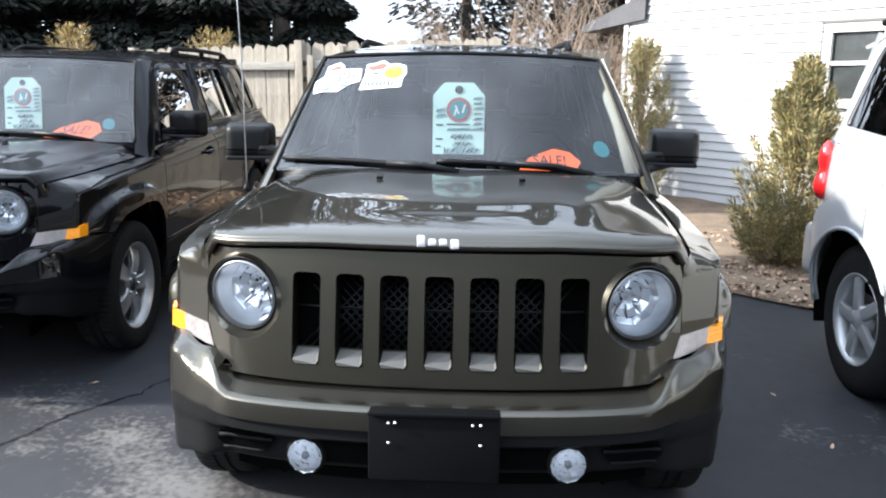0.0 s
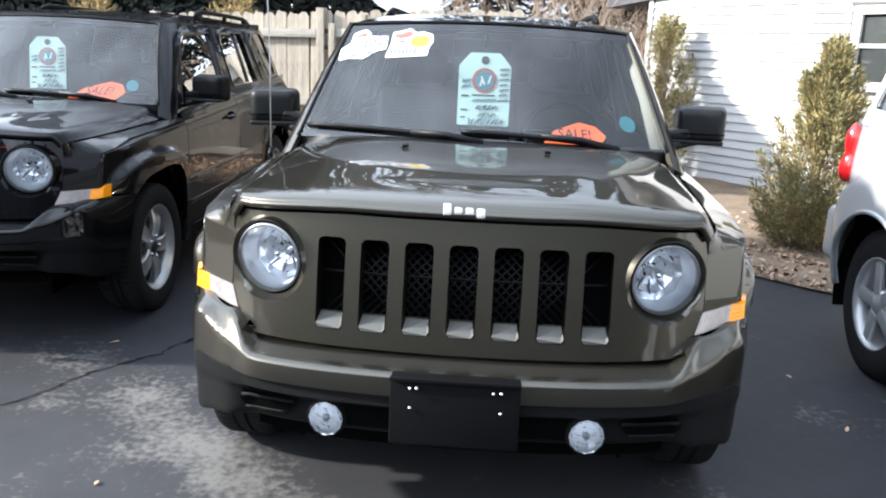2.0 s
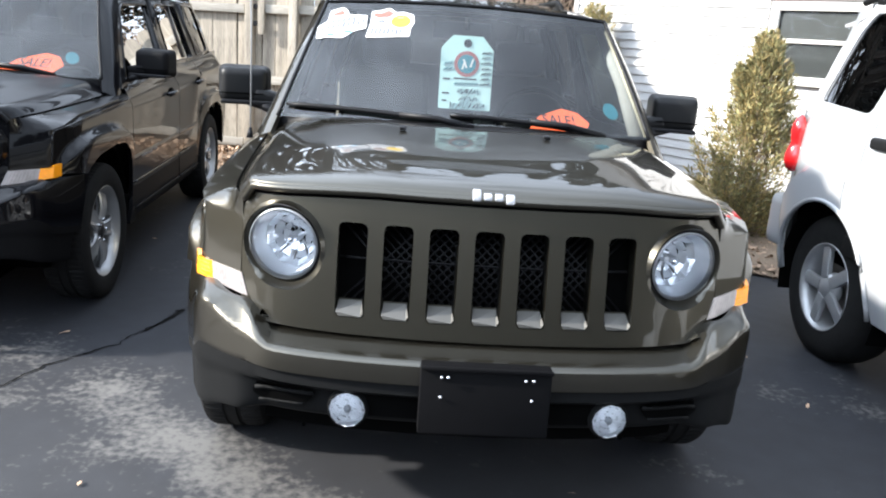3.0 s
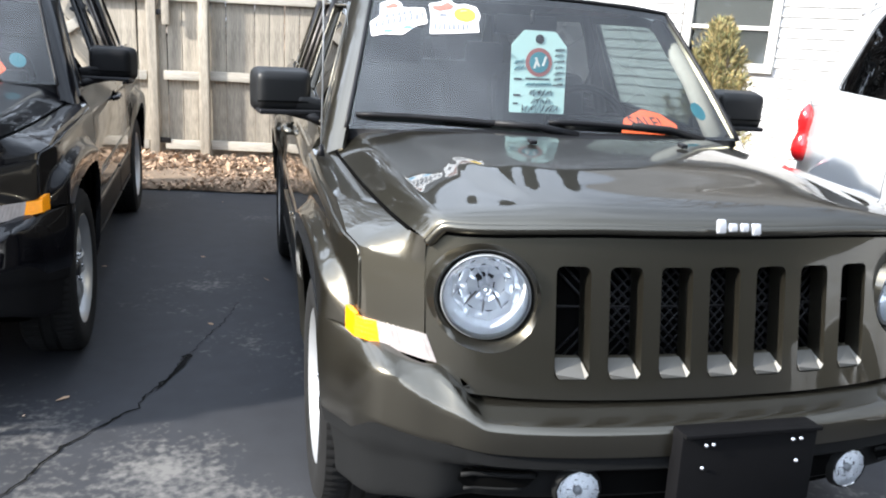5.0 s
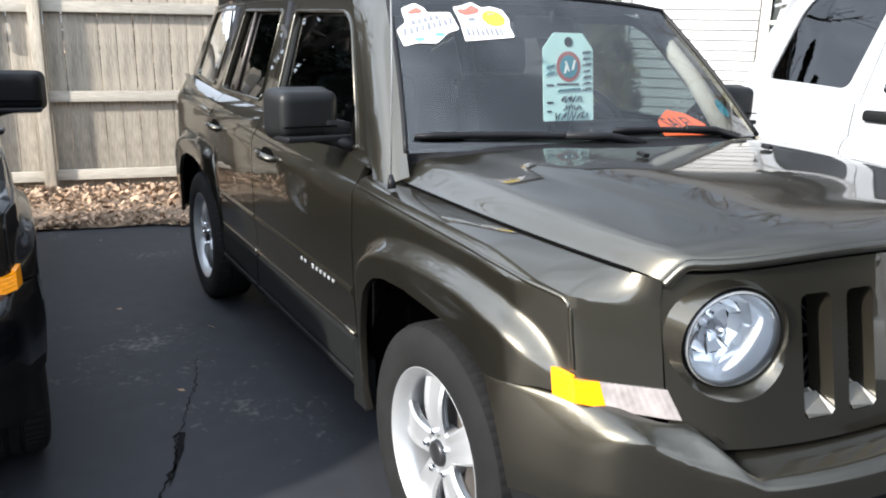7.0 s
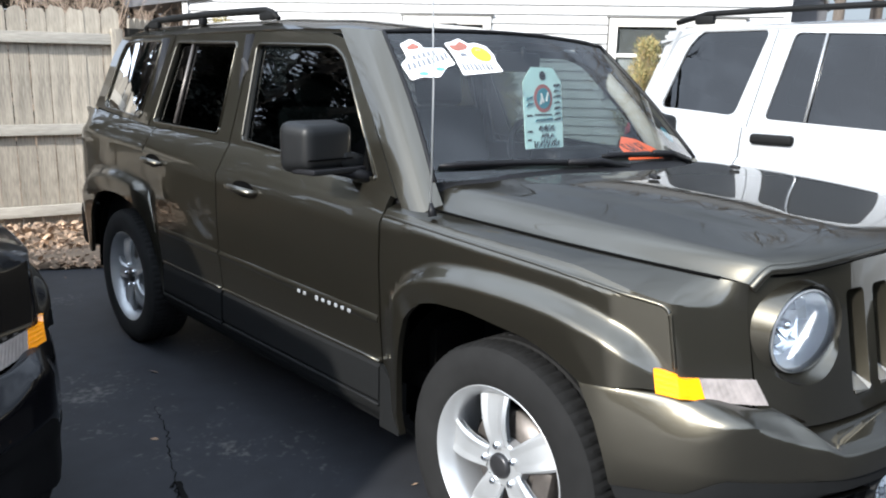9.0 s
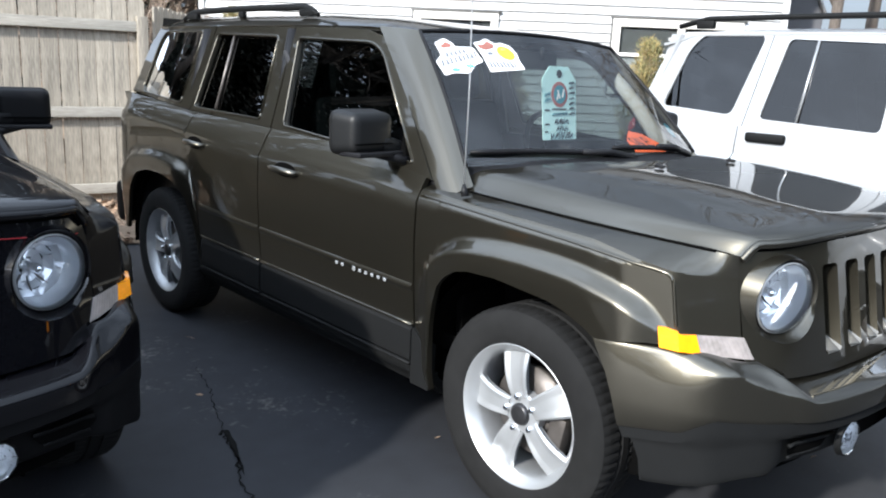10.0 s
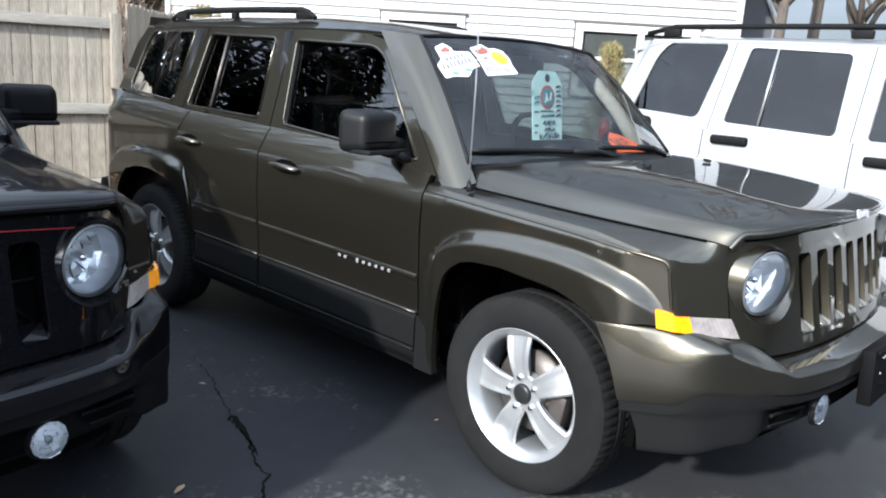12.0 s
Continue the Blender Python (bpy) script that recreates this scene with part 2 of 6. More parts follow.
def asphalt():
    """Sealed dark asphalt with chalky worn patches, a painted sunlit tone and fine aggregate."""
    m = mat("sealed_asphalt", (0.0175, 0.0190, 0.0230), 0.7, 0.0, 0.25, 9.0, spec=0.3, bump=0.004, bump_scale=220)
    nt = m.node_tree
    n, l = nt.nodes, nt.links
    b = n["Principled BSDF"]
    src = b.inputs["Base Color"].links[0].from_socket
    tc = n.new("ShaderNodeTexCoord")
    n1 = n.new("ShaderNodeTexNoise")
    n1.inputs["Scale"].default_value, n1.inputs["Detail"].default_value, n1.inputs["Roughness"].default_value = 1.25, 9, 0.72
    l.new(tc.outputs["Object"], n1.inputs["Vector"])
    n2 = n.new("ShaderNodeTexNoise")
    n2.inputs["Scale"].default_value, n2.inputs["Detail"].default_value = 34, 9
    l.new(tc.outputs["Object"], n2.inputs["Vector"])
    ad = n.new("ShaderNodeMath")
    ad.operation = "MULTIPLY_ADD"
    ad.inputs[1].default_value = 0.42
    l.new(n2.outputs["Fac"], ad.inputs[0])
    l.new(n1.outputs["Fac"], ad.inputs[2])
    ramp = n.new("ShaderNodeMapRange")
    ramp.inputs["From Min"].default_value, ramp.inputs["From Max"].default_value = 0.80, 0.96
    ramp.inputs["To Min"].default_value, ramp.inputs["To Max"].default_value = 0.0, 0.75
    # chalky wear gathers where water stands, before the cars
    src_fac = ad.outputs[0]
    for cx, cy, rad, amount in ((-1.28, 1.02, 0.36, 0.24), (-1.02, 0.68, 0.32, 0.20), (-0.74, 0.44, 0.30, 0.17), (-0.35, 0.24, 0.3, 0.13), (0.1, 0.1, 0.4, 0.10), (-1.7, 0.95, 0.3, 0.10)):
        dist = n.new("ShaderNodeVectorMath")
        dist.operation = "DISTANCE"
        dist.inputs[1].default_value = (cx, cy, 0)
        l.new(tc.outputs["Object"], dist.inputs[0])
        fall = n.new("ShaderNodeMapRange")
        fall.inputs["From Min"].default_value, fall.inputs["From Max"].default_value = rad, 0.0
        fall.inputs["To Min"].default_value, fall.inputs["To Max"].default_value = 0.0, amount
        l.new(dist.outputs["Value"], fall.inputs["Value"])
        more = n.new("ShaderNodeMath")
        more.operation = "ADD"
        l.new(src_fac, more.inputs[0])
        l.new(fall.outputs["Result"], more.inputs[1])
        src_fac = more.outputs[0]
    l.new(src_fac, ramp.inputs["Value"])
    mx = n.new("ShaderNodeMix")
    mx.data_type = "RGBA"
    l.new(ramp.outputs["Result"], mx.inputs["Factor"])
    mx.inputs["B"].default_value = (0.15, 0.143, 0.133, 1)
    # sunlight painted as a paler tone over the open lot, fading by the cars
    far = n.new("ShaderNodeVectorMath")
    far.operation = "DISTANCE"
    far.inputs[1].default_value = (-1.2, -2.2, 0)
    l.new(tc.outputs["Object"], far.inputs[0])
    sunlit_fall = n.new("ShaderNodeMapRange")
    sunlit_fall.interpolation_type = "SMOOTHSTEP"
    sunlit_fall.inputs["From Min"].default_value, sunlit_fall.inputs["From Max"].default_value = 3.9, 2.9
    sunlit_fall.inputs["To Min"].default_value, sunlit_fall.inputs["To Max"].default_value = 0.0, 0.42
    l.new(far.outputs["Value"], sunlit_fall.inputs["Value"])
    thin = n.new("ShaderNodeMath")
    thin.operation = "MULTIPLY"
    l.new(sunlit_fall.outputs["Result"], thin.inputs[0])
    l.new(n1.outputs["Fac"], thin.inputs[1])
    sunlit_mix = n.new("ShaderNodeMix")
    sunlit_mix.data_type = "RGBA"
    l.new(thin.outputs[0], sunlit_mix.inputs["Factor"])
    l.new(src, sunlit_mix.inputs["A"])
    sunlit_mix.inputs["B"].default_value = (0.062, 0.060, 0.057, 1)
    l.new(sunlit_mix.outputs["Result"], mx.inputs["A"])
    l.new(mx.outputs["Result"], b.inputs["Base Color"])
    return m


ASPHALT = asphalt()
CRACKFILL = mat("open_crack_dirt", (0.005, 0.005, 0.005), 0.95, 0.0, 0.3, 40, spec=0.1)


# ---- mesh helpers ----
def part(name, bm, material, parent=None, label="", angle=32.0, smooth=True):
    """Links a bmesh as one mesh object, under a thing or a part."""
    lim = radians(angle)
    for f in bm.faces:
        f.smooth = smooth
    for e in bm.edges:
        if len(e.link_faces) == 2 and e.calc_face_angle(0.0) > lim:
            e.smooth = False
    me = bpy.data.meshes.new(name)
    bm.to_mesh(me)
    bm.free()
    for mm in material if isinstance(material, (list, tuple)) else (material,):
        me.materials.append(mm)
    ob = new(name, me)
    if parent:
        ob.parent = parent
    return tagged(ob, label)


def thing(name, label, category, m=None, group="", kind=""):
    ob = new(name)
    ob.empty_display_size = 0.2
    if m is not None:
        ob.matrix_world = m
    return tagged(ob, label, category, group, kind)


def lerp(a, b, t):
    return a + (b - a) * t


def ss(a, b, v):
    t = min(max((v - a) / (b - a), 0.0), 1.0)
    return t * t * (3 - 2 * t)


def poly(pts):
    """Piecewise linear function through (input, value) pairs."""
    xs, ys = [p[0] for p in pts], [p[1] for p in pts]
    return lambda v: float(np.interp(v, xs, ys))


def grid(fn, nu, nv, bm=None):
    bm = bm or bmesh.new()
    vs = [[bm.verts.new(fn(i / nu, j / nv)) for j in range(nv + 1)] for i in range(nu + 1)]
    for i in range(nu):
        for j in range(nv):
            bm.faces.new((vs[i][j], vs[i + 1][j], vs[i + 1][j + 1], vs[i][j + 1]))
    return bm


def outward(bm, centre):
    """Turns all faces away from a centre."""
    c = Vector(centre)
    bm.normal_update()
    for f in bm.faces:
        if f.normal.dot(f.calc_center_median() - c) < 0:
            f.normal_flip()
    bm.normal_update()
    return bm


def thick(bm, t):
    """Gives a sheet depth, inward from its outer face."""
    bm.normal_update()
    bmesh.ops.solidify(bm, geom=bm.faces[:], thickness=t)
    return bm


def box(centre, size, rot=(0, 0, 0), bevel=0.0, bm=None, seg=2):
    own = bmesh.new()
    bmesh.ops.create_cube(own, size=1.0, matrix=pose(*centre, *rot) @ Matrix.Diagonal((*size, 1)))
    if bevel:
        bmesh.ops.bevel(own, geom=own.edges[:], offset=bevel, segments=seg, profile=0.6, affect="EDGES", clamp_overlap=True)
    return merge(bm, own)


def merge(bm, other):
    if bm is None:
        return other
    idx = {v: bm.verts.new(v.co) for v in other.verts}
    for f in other.faces:
        bm.faces.new([idx[v] for v in f.verts])
    other.free()
    return bm


def lathe(profile, m, n=48, bm=None, close=False):
    """Turns (radius, height) pairs about local z, placed by the pose m."""
    bm = bm or bmesh.new()
    rings = [[bm.verts.new(m @ Vector((r * math.cos(a), r * math.sin(a), h))) for a in (2 * math.pi * k / n for k in range(n))] for r, h in profile]
    pairs = list(zip(rings, rings[1:])) + ([(rings[-1], rings[0])] if close else [])
    for a, b in pairs:
        for k in range(n):
            bm.faces.new((a[k], a[(k + 1) % n], b[(k + 1) % n], b[k]))
    return bm


def disc(r, m, n=32, bm=None, h=0.0):
    bm = bm or bmesh.new()
    bm.faces.new([bm.verts.new(m @ Vector((r * math.cos(a), r * math.sin(a), h))) for a in (2 * math.pi * k / n for k in range(n))])
    return bm


def tube(pts, radii, n=6, bm=None):
    """A round bar along a path, capped."""
    bm = bm or bmesh.new()
    pts = [Vector(p) for p in pts]
    if not isinstance(radii, (list, tuple)):
        radii = [radii] * len(pts)
    rings = []
    for i, p in enumerate(pts):
        d = (pts[min(i + 1, len(pts) - 1)] - pts[max(i - 1, 0)]).normalized()
        a = d.orthogonal().normalized() if abs(d.z) < 0.9 else d.cross(Vector((0, 1, 0))).normalized()
        if abs(d.z) < 0.9:
            a = d.cross(Vector((0, 0, 1))).normalized()
        b = d.cross(a)
        rings.append([bm.verts.new(p + radii[i] * (math.cos(t) * a + math.sin(t) * b)) for t in (2 * math.pi * k / n for k in range(n))])
    for r0, r1 in zip(rings, rings[1:]):
        for k in range(n):
            bm.faces.new((r0[k], r0[(k + 1) % n], r1[(k + 1) % n], r1[k]))
    bm.faces.new(rings[0][::-1])
    bm.faces.new(rings[-1])
    return bm


def rounded(pts, r, seg=5):
    """A closed outline with rounded corners; r: one radius or one for each corner."""
    out = []
    k = len(pts)
    for i in range(k):
        p, a, b = Vector(pts[i]), Vector(pts[i - 1]), Vector(pts[(i + 1) % k])
        rr = r[i] if isinstance(r, (list, tuple)) else r
        ua, ub = (a - p), (b - p)
        ra = min(rr, ua.length * 0.48, ub.length * 0.48)
        s, e = p + ua.normalized() * ra, p + ub.normalized() * ra
        for j in range(seg + 1):
            t = j / seg
            out.append((s * (1 - t) ** 2 + p * 2 * t * (1 - t) + e * t * t)[:])
    return out


def dense(outline, step):
    out = []
    k = len(outline)
    for i in range(k):
        a, b = Vector(outline[i]), Vector(outline[(i + 1) % k])
        n = max(1, math.ceil((b - a).length / step))
        out += [a.lerp(b, j / n)[:] for j in range(n)]
    return out


def sheet(outer, holes, fn, step=0.05, cut=0.06):
    """A sheet in two parameters with holes, cut into small pieces and laid on the surface fn(a, b)."""
    bm = bmesh.new()
    edges = []
    for loop in [outer] + list(holes):
        vs = [bm.verts.new((p[0], p[1], 0)) for p in dense(loop, step)]
        edges += [bm.edges.new((vs[i], vs[(i + 1) % len(vs)])) for i in range(len(vs))]
    bmesh.ops.triangle_fill(bm, use_beauty=True, use_dissolve=False, edges=edges)
    lo = [min(p[i] for p in outer) for i in (0, 1)]
    hi = [max(p[i] for p in outer) for i in (0, 1)]
    for i in (0, 1):
        k = lo[i] + cut
        while k < hi[i] - 0.2 * cut:
            no = (1, 0, 0) if i == 0 else (0, 1, 0)
            bmesh.ops.bisect_plane(bm, geom=bm.verts[:] + bm.edges[:] + bm.faces[:], plane_co=(k if i == 0 else 0, k if i == 1 else 0, 0), plane_no=no)
            k += cut
    bmesh.ops.remove_doubles(bm, verts=bm.verts[:], dist=1e-5)
    for v in bm.verts:
        v.co = fn(v.co.x, v.co.y)
    return bm


def wall_loop(loop, fn, fn2, bm=None):
    """A wall between the outline on one surface and the same on another."""
    bm = bm or bmesh.new()
    a = [bm.verts.new(fn(*p)) for p in loop]
    b = [bm.verts.new(fn2(*p)) for p in loop]
    for i in range(len(a)):
        j = (i + 1) % len(a)
        bm.faces.new((a[i], a[j], b[j], b[i]))
    return bm


def plate(outline, fn, depth, bm=None):
    """A flat piece: an outline in two parameters placed by fn(a, b, height) with a thickness."""
    bm = bm or bmesh.new()
    top = [bm.verts.new(fn(p[0], p[1], depth)) for p in outline]
    low = [bm.verts.new(fn(p[0], p[1], 0.0)) for p in outline]
    bm.faces.new(top)
    bm.faces.new(low[::-1])
    for i in range(len(top)):
        j = (i + 1) % len(top)
        bm.faces.new((top[i], low[i], low[j], top[j]))
    bmesh.ops.recalc_face_normals(bm, faces=bm.faces[:])
    return bm


def lettering(text, size, m, depth=0.001):
    """Words in the built-in font as a mesh, centred and placed by the pose m."""
    cu = bpy.data.curves.new("lettering", "FONT")
    cu.body, cu.size, cu.extrude = text, size, depth
    cu.align_x, cu.align_y = "CENTER", "CENTER"
    tmp = bpy.data.objects.new("lettering_source", cu)
    scene.collection.objects.link(tmp)
    me = bpy.data.meshes.new_from_object(tmp.evaluated_get(bpy.context.evaluated_depsgraph_get()))
    scene.collection.objects.unlink(tmp)
    bpy.data.objects.remove(tmp)
    bm = bmesh.new()
    bm.from_mesh(me)
    bpy.data.meshes.remove(me)
    bmesh.ops.transform(bm, matrix=m, verts=bm.verts[:])
    return bm


# ---- the compact sport utility vehicle ----
def spline(pts, n=12):
    """A smooth function through (input, value) pairs."""
    px = [pts[0]] + list(pts) + [pts[-1]]
    out = []
    for i in range(1, len(px) - 2):
        p0, p1, p2, p3 = (np.array(px[i + k], float) for k in (-1, 0, 1, 2))
        for t in np.linspace(0, 1, n, endpoint=False):
            out.append(0.5 * (2 * p1 + (p2 - p0) * t + (2 * p0 - 5 * p1 + 4 * p2 - p3) * t**2 + (3 * p1 - p0 - 3 * p2 + p3) * t**3))
    out.append(np.array(pts[-1], float))
    return np.array(out)


NOSE = spline([(0, 0.035), (0.2, 0.040), (0.4, 0.060), (0.56, 0.098), (0.67, 0.165), (0.73, 0.212), (0.79, 0.272), (0.828, 0.36), (0.852, 0.46), (0.868, 0.58)])
nose_y = lambda x: float(np.interp(abs(x), NOSE[:, 0], NOSE[:, 1]))
FEND = np.array([(0.55, 0.095), (0.672, 0.166), (0.803, 0.276), (0.842, 0.41), (0.858, 0.60)])
fend_x = lambda y: float(np.interp(y, FEND[:, 1], FEND[:, 0]))
lean = lambda z: 0.09 + (z - 0.65) * 0.2
HUB_F, HUB_R, HUB_Z, TYRE_R = 0.872, 3.507, 0.345, 0.345
side_base = poly([(0.24, 0.800), (0.30, 0.824), (0.36, 0.838), (0.50, 0.846), (0.62, 0.856), (0.80, 0.864), (0.92, 0.862), (1.10, 0.856)])
shoulder = poly([(0.2, 0.885), (0.41, 0.905), (0.66, 0.950), (1.31, 0.984), (2.45, 1.026), (3.78, 1.082), (4.45, 1.10)])
belt = poly([(1.30, 1.015), (1.45, 1.036), (1.97, 1.088), (2.4, 1.100), (3.27, 1.122), (3.93, 1.165), (4.4, 1.185)])
flare_f = poly([tuple(p) for p in spline([(0.30, 0.50), (0.37, 0.70), (0.43, 0.785), (0.52, 0.845), (0.68, 0.882), (0.88, 0.893), (1.06, 0.884), (1.18, 0.858), (1.27, 0.80), (1.33, 0.71), (1.38, 0.55)], 6)])
flare_r = poly([tuple(p) for p in spline([(3.00, 0.58), (3.05, 0.74), (3.12, 0.83), (3.24, 0.885), (3.5, 0.908), (3.74, 0.895), (3.88, 0.86), (3.98, 0.78), (4.06, 0.62)], 6)])
arch_f = poly([(0.2, 0.70), (0.45, 0.712), (0.588, 0.690), (0.624, 0.711), (0.70, 0.742), (0.761, 0.757), (0.963, 0.776), (1.08, 0.772), (1.14, 0.758), (1.19, 0.725), (1.221, 0.688), (1.245, 0.61), (1.261, 0.528), (1.272, 0.40), (1.278, 0.29), (1.40, 0.29)])
arch_r = poly([(3.00, 0.30), (3.105, 0.30), (3.115, 0.50), (3.135, 0.60), (3.165, 0.68), (3.21, 0.73), (3.28, 0.763), (3.42, 0.787), (3.60, 0.787), (3.74, 0.755), (3.81, 0.71), (3.87, 0.63), (3.92, 0.50), (3.95, 0.40), (4.45, 0.40)])
glass_x = lambda z: 0.779 - (z - 1.123) * 0.335
bump_end = poly([(0.20, 0.41), (0.377, 0.432), (0.50, 0.489), (0.685, 0.588), (0.72, 0.60)])


def side_x(y, z):
    x = side_base(z)
    ff = ss(0.0, 0.055, flare_f(y) - z) * (1 - ss(1.26, 1.38, y)) * ss(0.37, 0.50, y)
    fr = ss(0.0, 0.055, flare_r(y) - z) * ss(3.06, 3.26, y) * (1 - ss(3.97, 4.1, y))
    x += 0.040 * max(ff, fr)
    x -= 0.022 * ss(shoulder(y) - 0.035, shoulder(y), z)
    x -= 0.015 * ss(1.2, 0.5, y)
    x -= 0.10 * ss(3.95, 4.28, y) ** 2
    return min(x, fend_x(y - lean(z)) + (0.5 if y > 0.7 else 0.0) + 0.040 * ff)


def side_panel(s, ys, zlow, top, y_of=None, band=True, rows=12, to_hood=False):
    """A body panel over stations ys, from its lower line up to the shoulder and over it."""
    bm = bmesh.new()
    cols = []
    for k in ys:
        col = []
        for j in range(rows + 1):
            w = j / rows
            y = k if y_of is None else y_of(k, 0.75)
            z = lerp(zlow(y), top(y), w)
            if y_of:
                y = y_of(k, z)
                z = lerp(zlow(y), top(y), w)
            col.append(bm.verts.new((s * side_x(y, z), y, z)))
        if band:
            y = k if y_of is None else y_of(k, top(k if y_of is None else y_of(k, 1.0)))
            x0, z0 = side_x(y, top(y)), top(y)
            for t in (0.12, 0.3, 0.65, 1.0):
                if to_hood:
                    vv = min(max((y - 0.305) / 1.0, 0.0), 1.0)
                    x1, z1 = min(x0, hood_w(vv) + 0.006), float(np.interp(y, hood_e[:, 0], hood_e[:, 1])) - 0.004
                else:
                    x1, z1 = glass_x(belt(y)) + 0.004, belt(y)
                xx = lerp(x0, x1, t)
                zz = lerp(z0, z1, t) + (0.003 if to_hood else 0.008) * math.sin(math.pi * t) * min(1.0, (x0 - x1) / 0.06)
                col.append(bm.verts.new((s * xx, y, zz)))
        cols.append(col)
    for a, b in zip(cols, cols[1:]):
        for j in range(len(a) - 1):
            bm.faces.new((a[j], b[j], b[j + 1], a[j + 1]))
    outward(bm, (0, 2.2, 0.7))
    return thick(bm, 0.02)


def shield(u, v):
    """The windshield: u across, v up."""
    lo = Vector((0.737 * u, 1.13 + 0.145 * u * u, 1.09 - 0.018 * u * u))
    hi = Vector((0.602 * u, 1.645 + 0.055 * u * u, 1.55 - 0.022 * u * u))
    p = lo.lerp(hi, v)
    p.y -= 0.02 * math.sin(math.pi * v)
    return p


SHIELD_OUT = Vector((0, -0.665, 0.747))
roof_z = poly([(1.60, 1.545), (1.80, 1.570), (2.1, 1.602), (2.5, 1.625), (3.2, 1.636), (3.9, 1.628), (4.2, 1.598), (4.36, 1.545)])
roof_e = poly([(1.60, 1.522), (1.72, 1.530), (2.0, 1.546), (2.4, 1.553), (4.1, 1.558), (4.36, 1.505)])
roof_w = poly([(1.60, 0.598), (1.72, 0.606), (1.95, 0.638), (3.85, 0.638), (4.0, 0.622), (4.08, 0.590)])


def roof_pt(u, v, drop=0.0):
    y = lerp(1.647 + 0.055 * u * u, 4.08, v)
    a = abs(u)
    z = roof_z(y) - (roof_z(y) - roof_e(y)) * a**5
    return Vector((u * roof_w(y), y, z - drop))


hood_c = spline([(0.1, 1.019), (0.177, 1.029), (0.28, 1.041), (0.4, 1.051), (0.6, 1.074), (0.8, 1.088), (0.95, 1.094), (1.1, 1.096), (1.4, 1.097)])
hood_e = spline([(0.1, 0.946), (0.3, 0.960), (0.6, 0.971), (0.85, 0.981), (1.33, 1.005), (1.45, 1.010)])


def hood_w(v):
    return lerp(0.670, 0.772, v**0.5)


def hood_pt(u, v):
    a = abs(u)
    x = u * hood_w(v)
    y0, y1 = nose_y(0.660 * a) + 0.142, 0.965 + 0.365 * u * u
    y = lerp(y0, y1, v)
    q = 1 - min((y - y0) / 0.085, 1.0)
    roll = (0.010 * q * q + 0.010 * (1 - math.sqrt(1 - q**6))) * (1 - 0.55 * a**6)
    rim = lerp(0.60, 0.71, v)
    zc = float(np.interp(y, hood_c[:, 0], hood_c[:, 1]))
    ze = float(np.interp(y, hood_e[:, 0], hood_e[:, 1]))
    zt = ze + lerp(0.050, 0.056, v)
    z = zc - (zc - zt) * min(max(a - 0.42, 0.0) / 0.51, 1.0) ** 1.6 - (zt - ze) * ss(lerp(0.94, 0.865, v), 1.025, a) / ss(lerp(0.94, 0.865, v), 1.025, 1.0) + 0.006 * (1 - ss(rim, rim + 0.06, a)) * ss(0.02, 0.25, v) - roll
    return Vector((x, y, z))


def panel_pt(x, z):
    return Vector((x, nose_y(x) + lean(z), z))


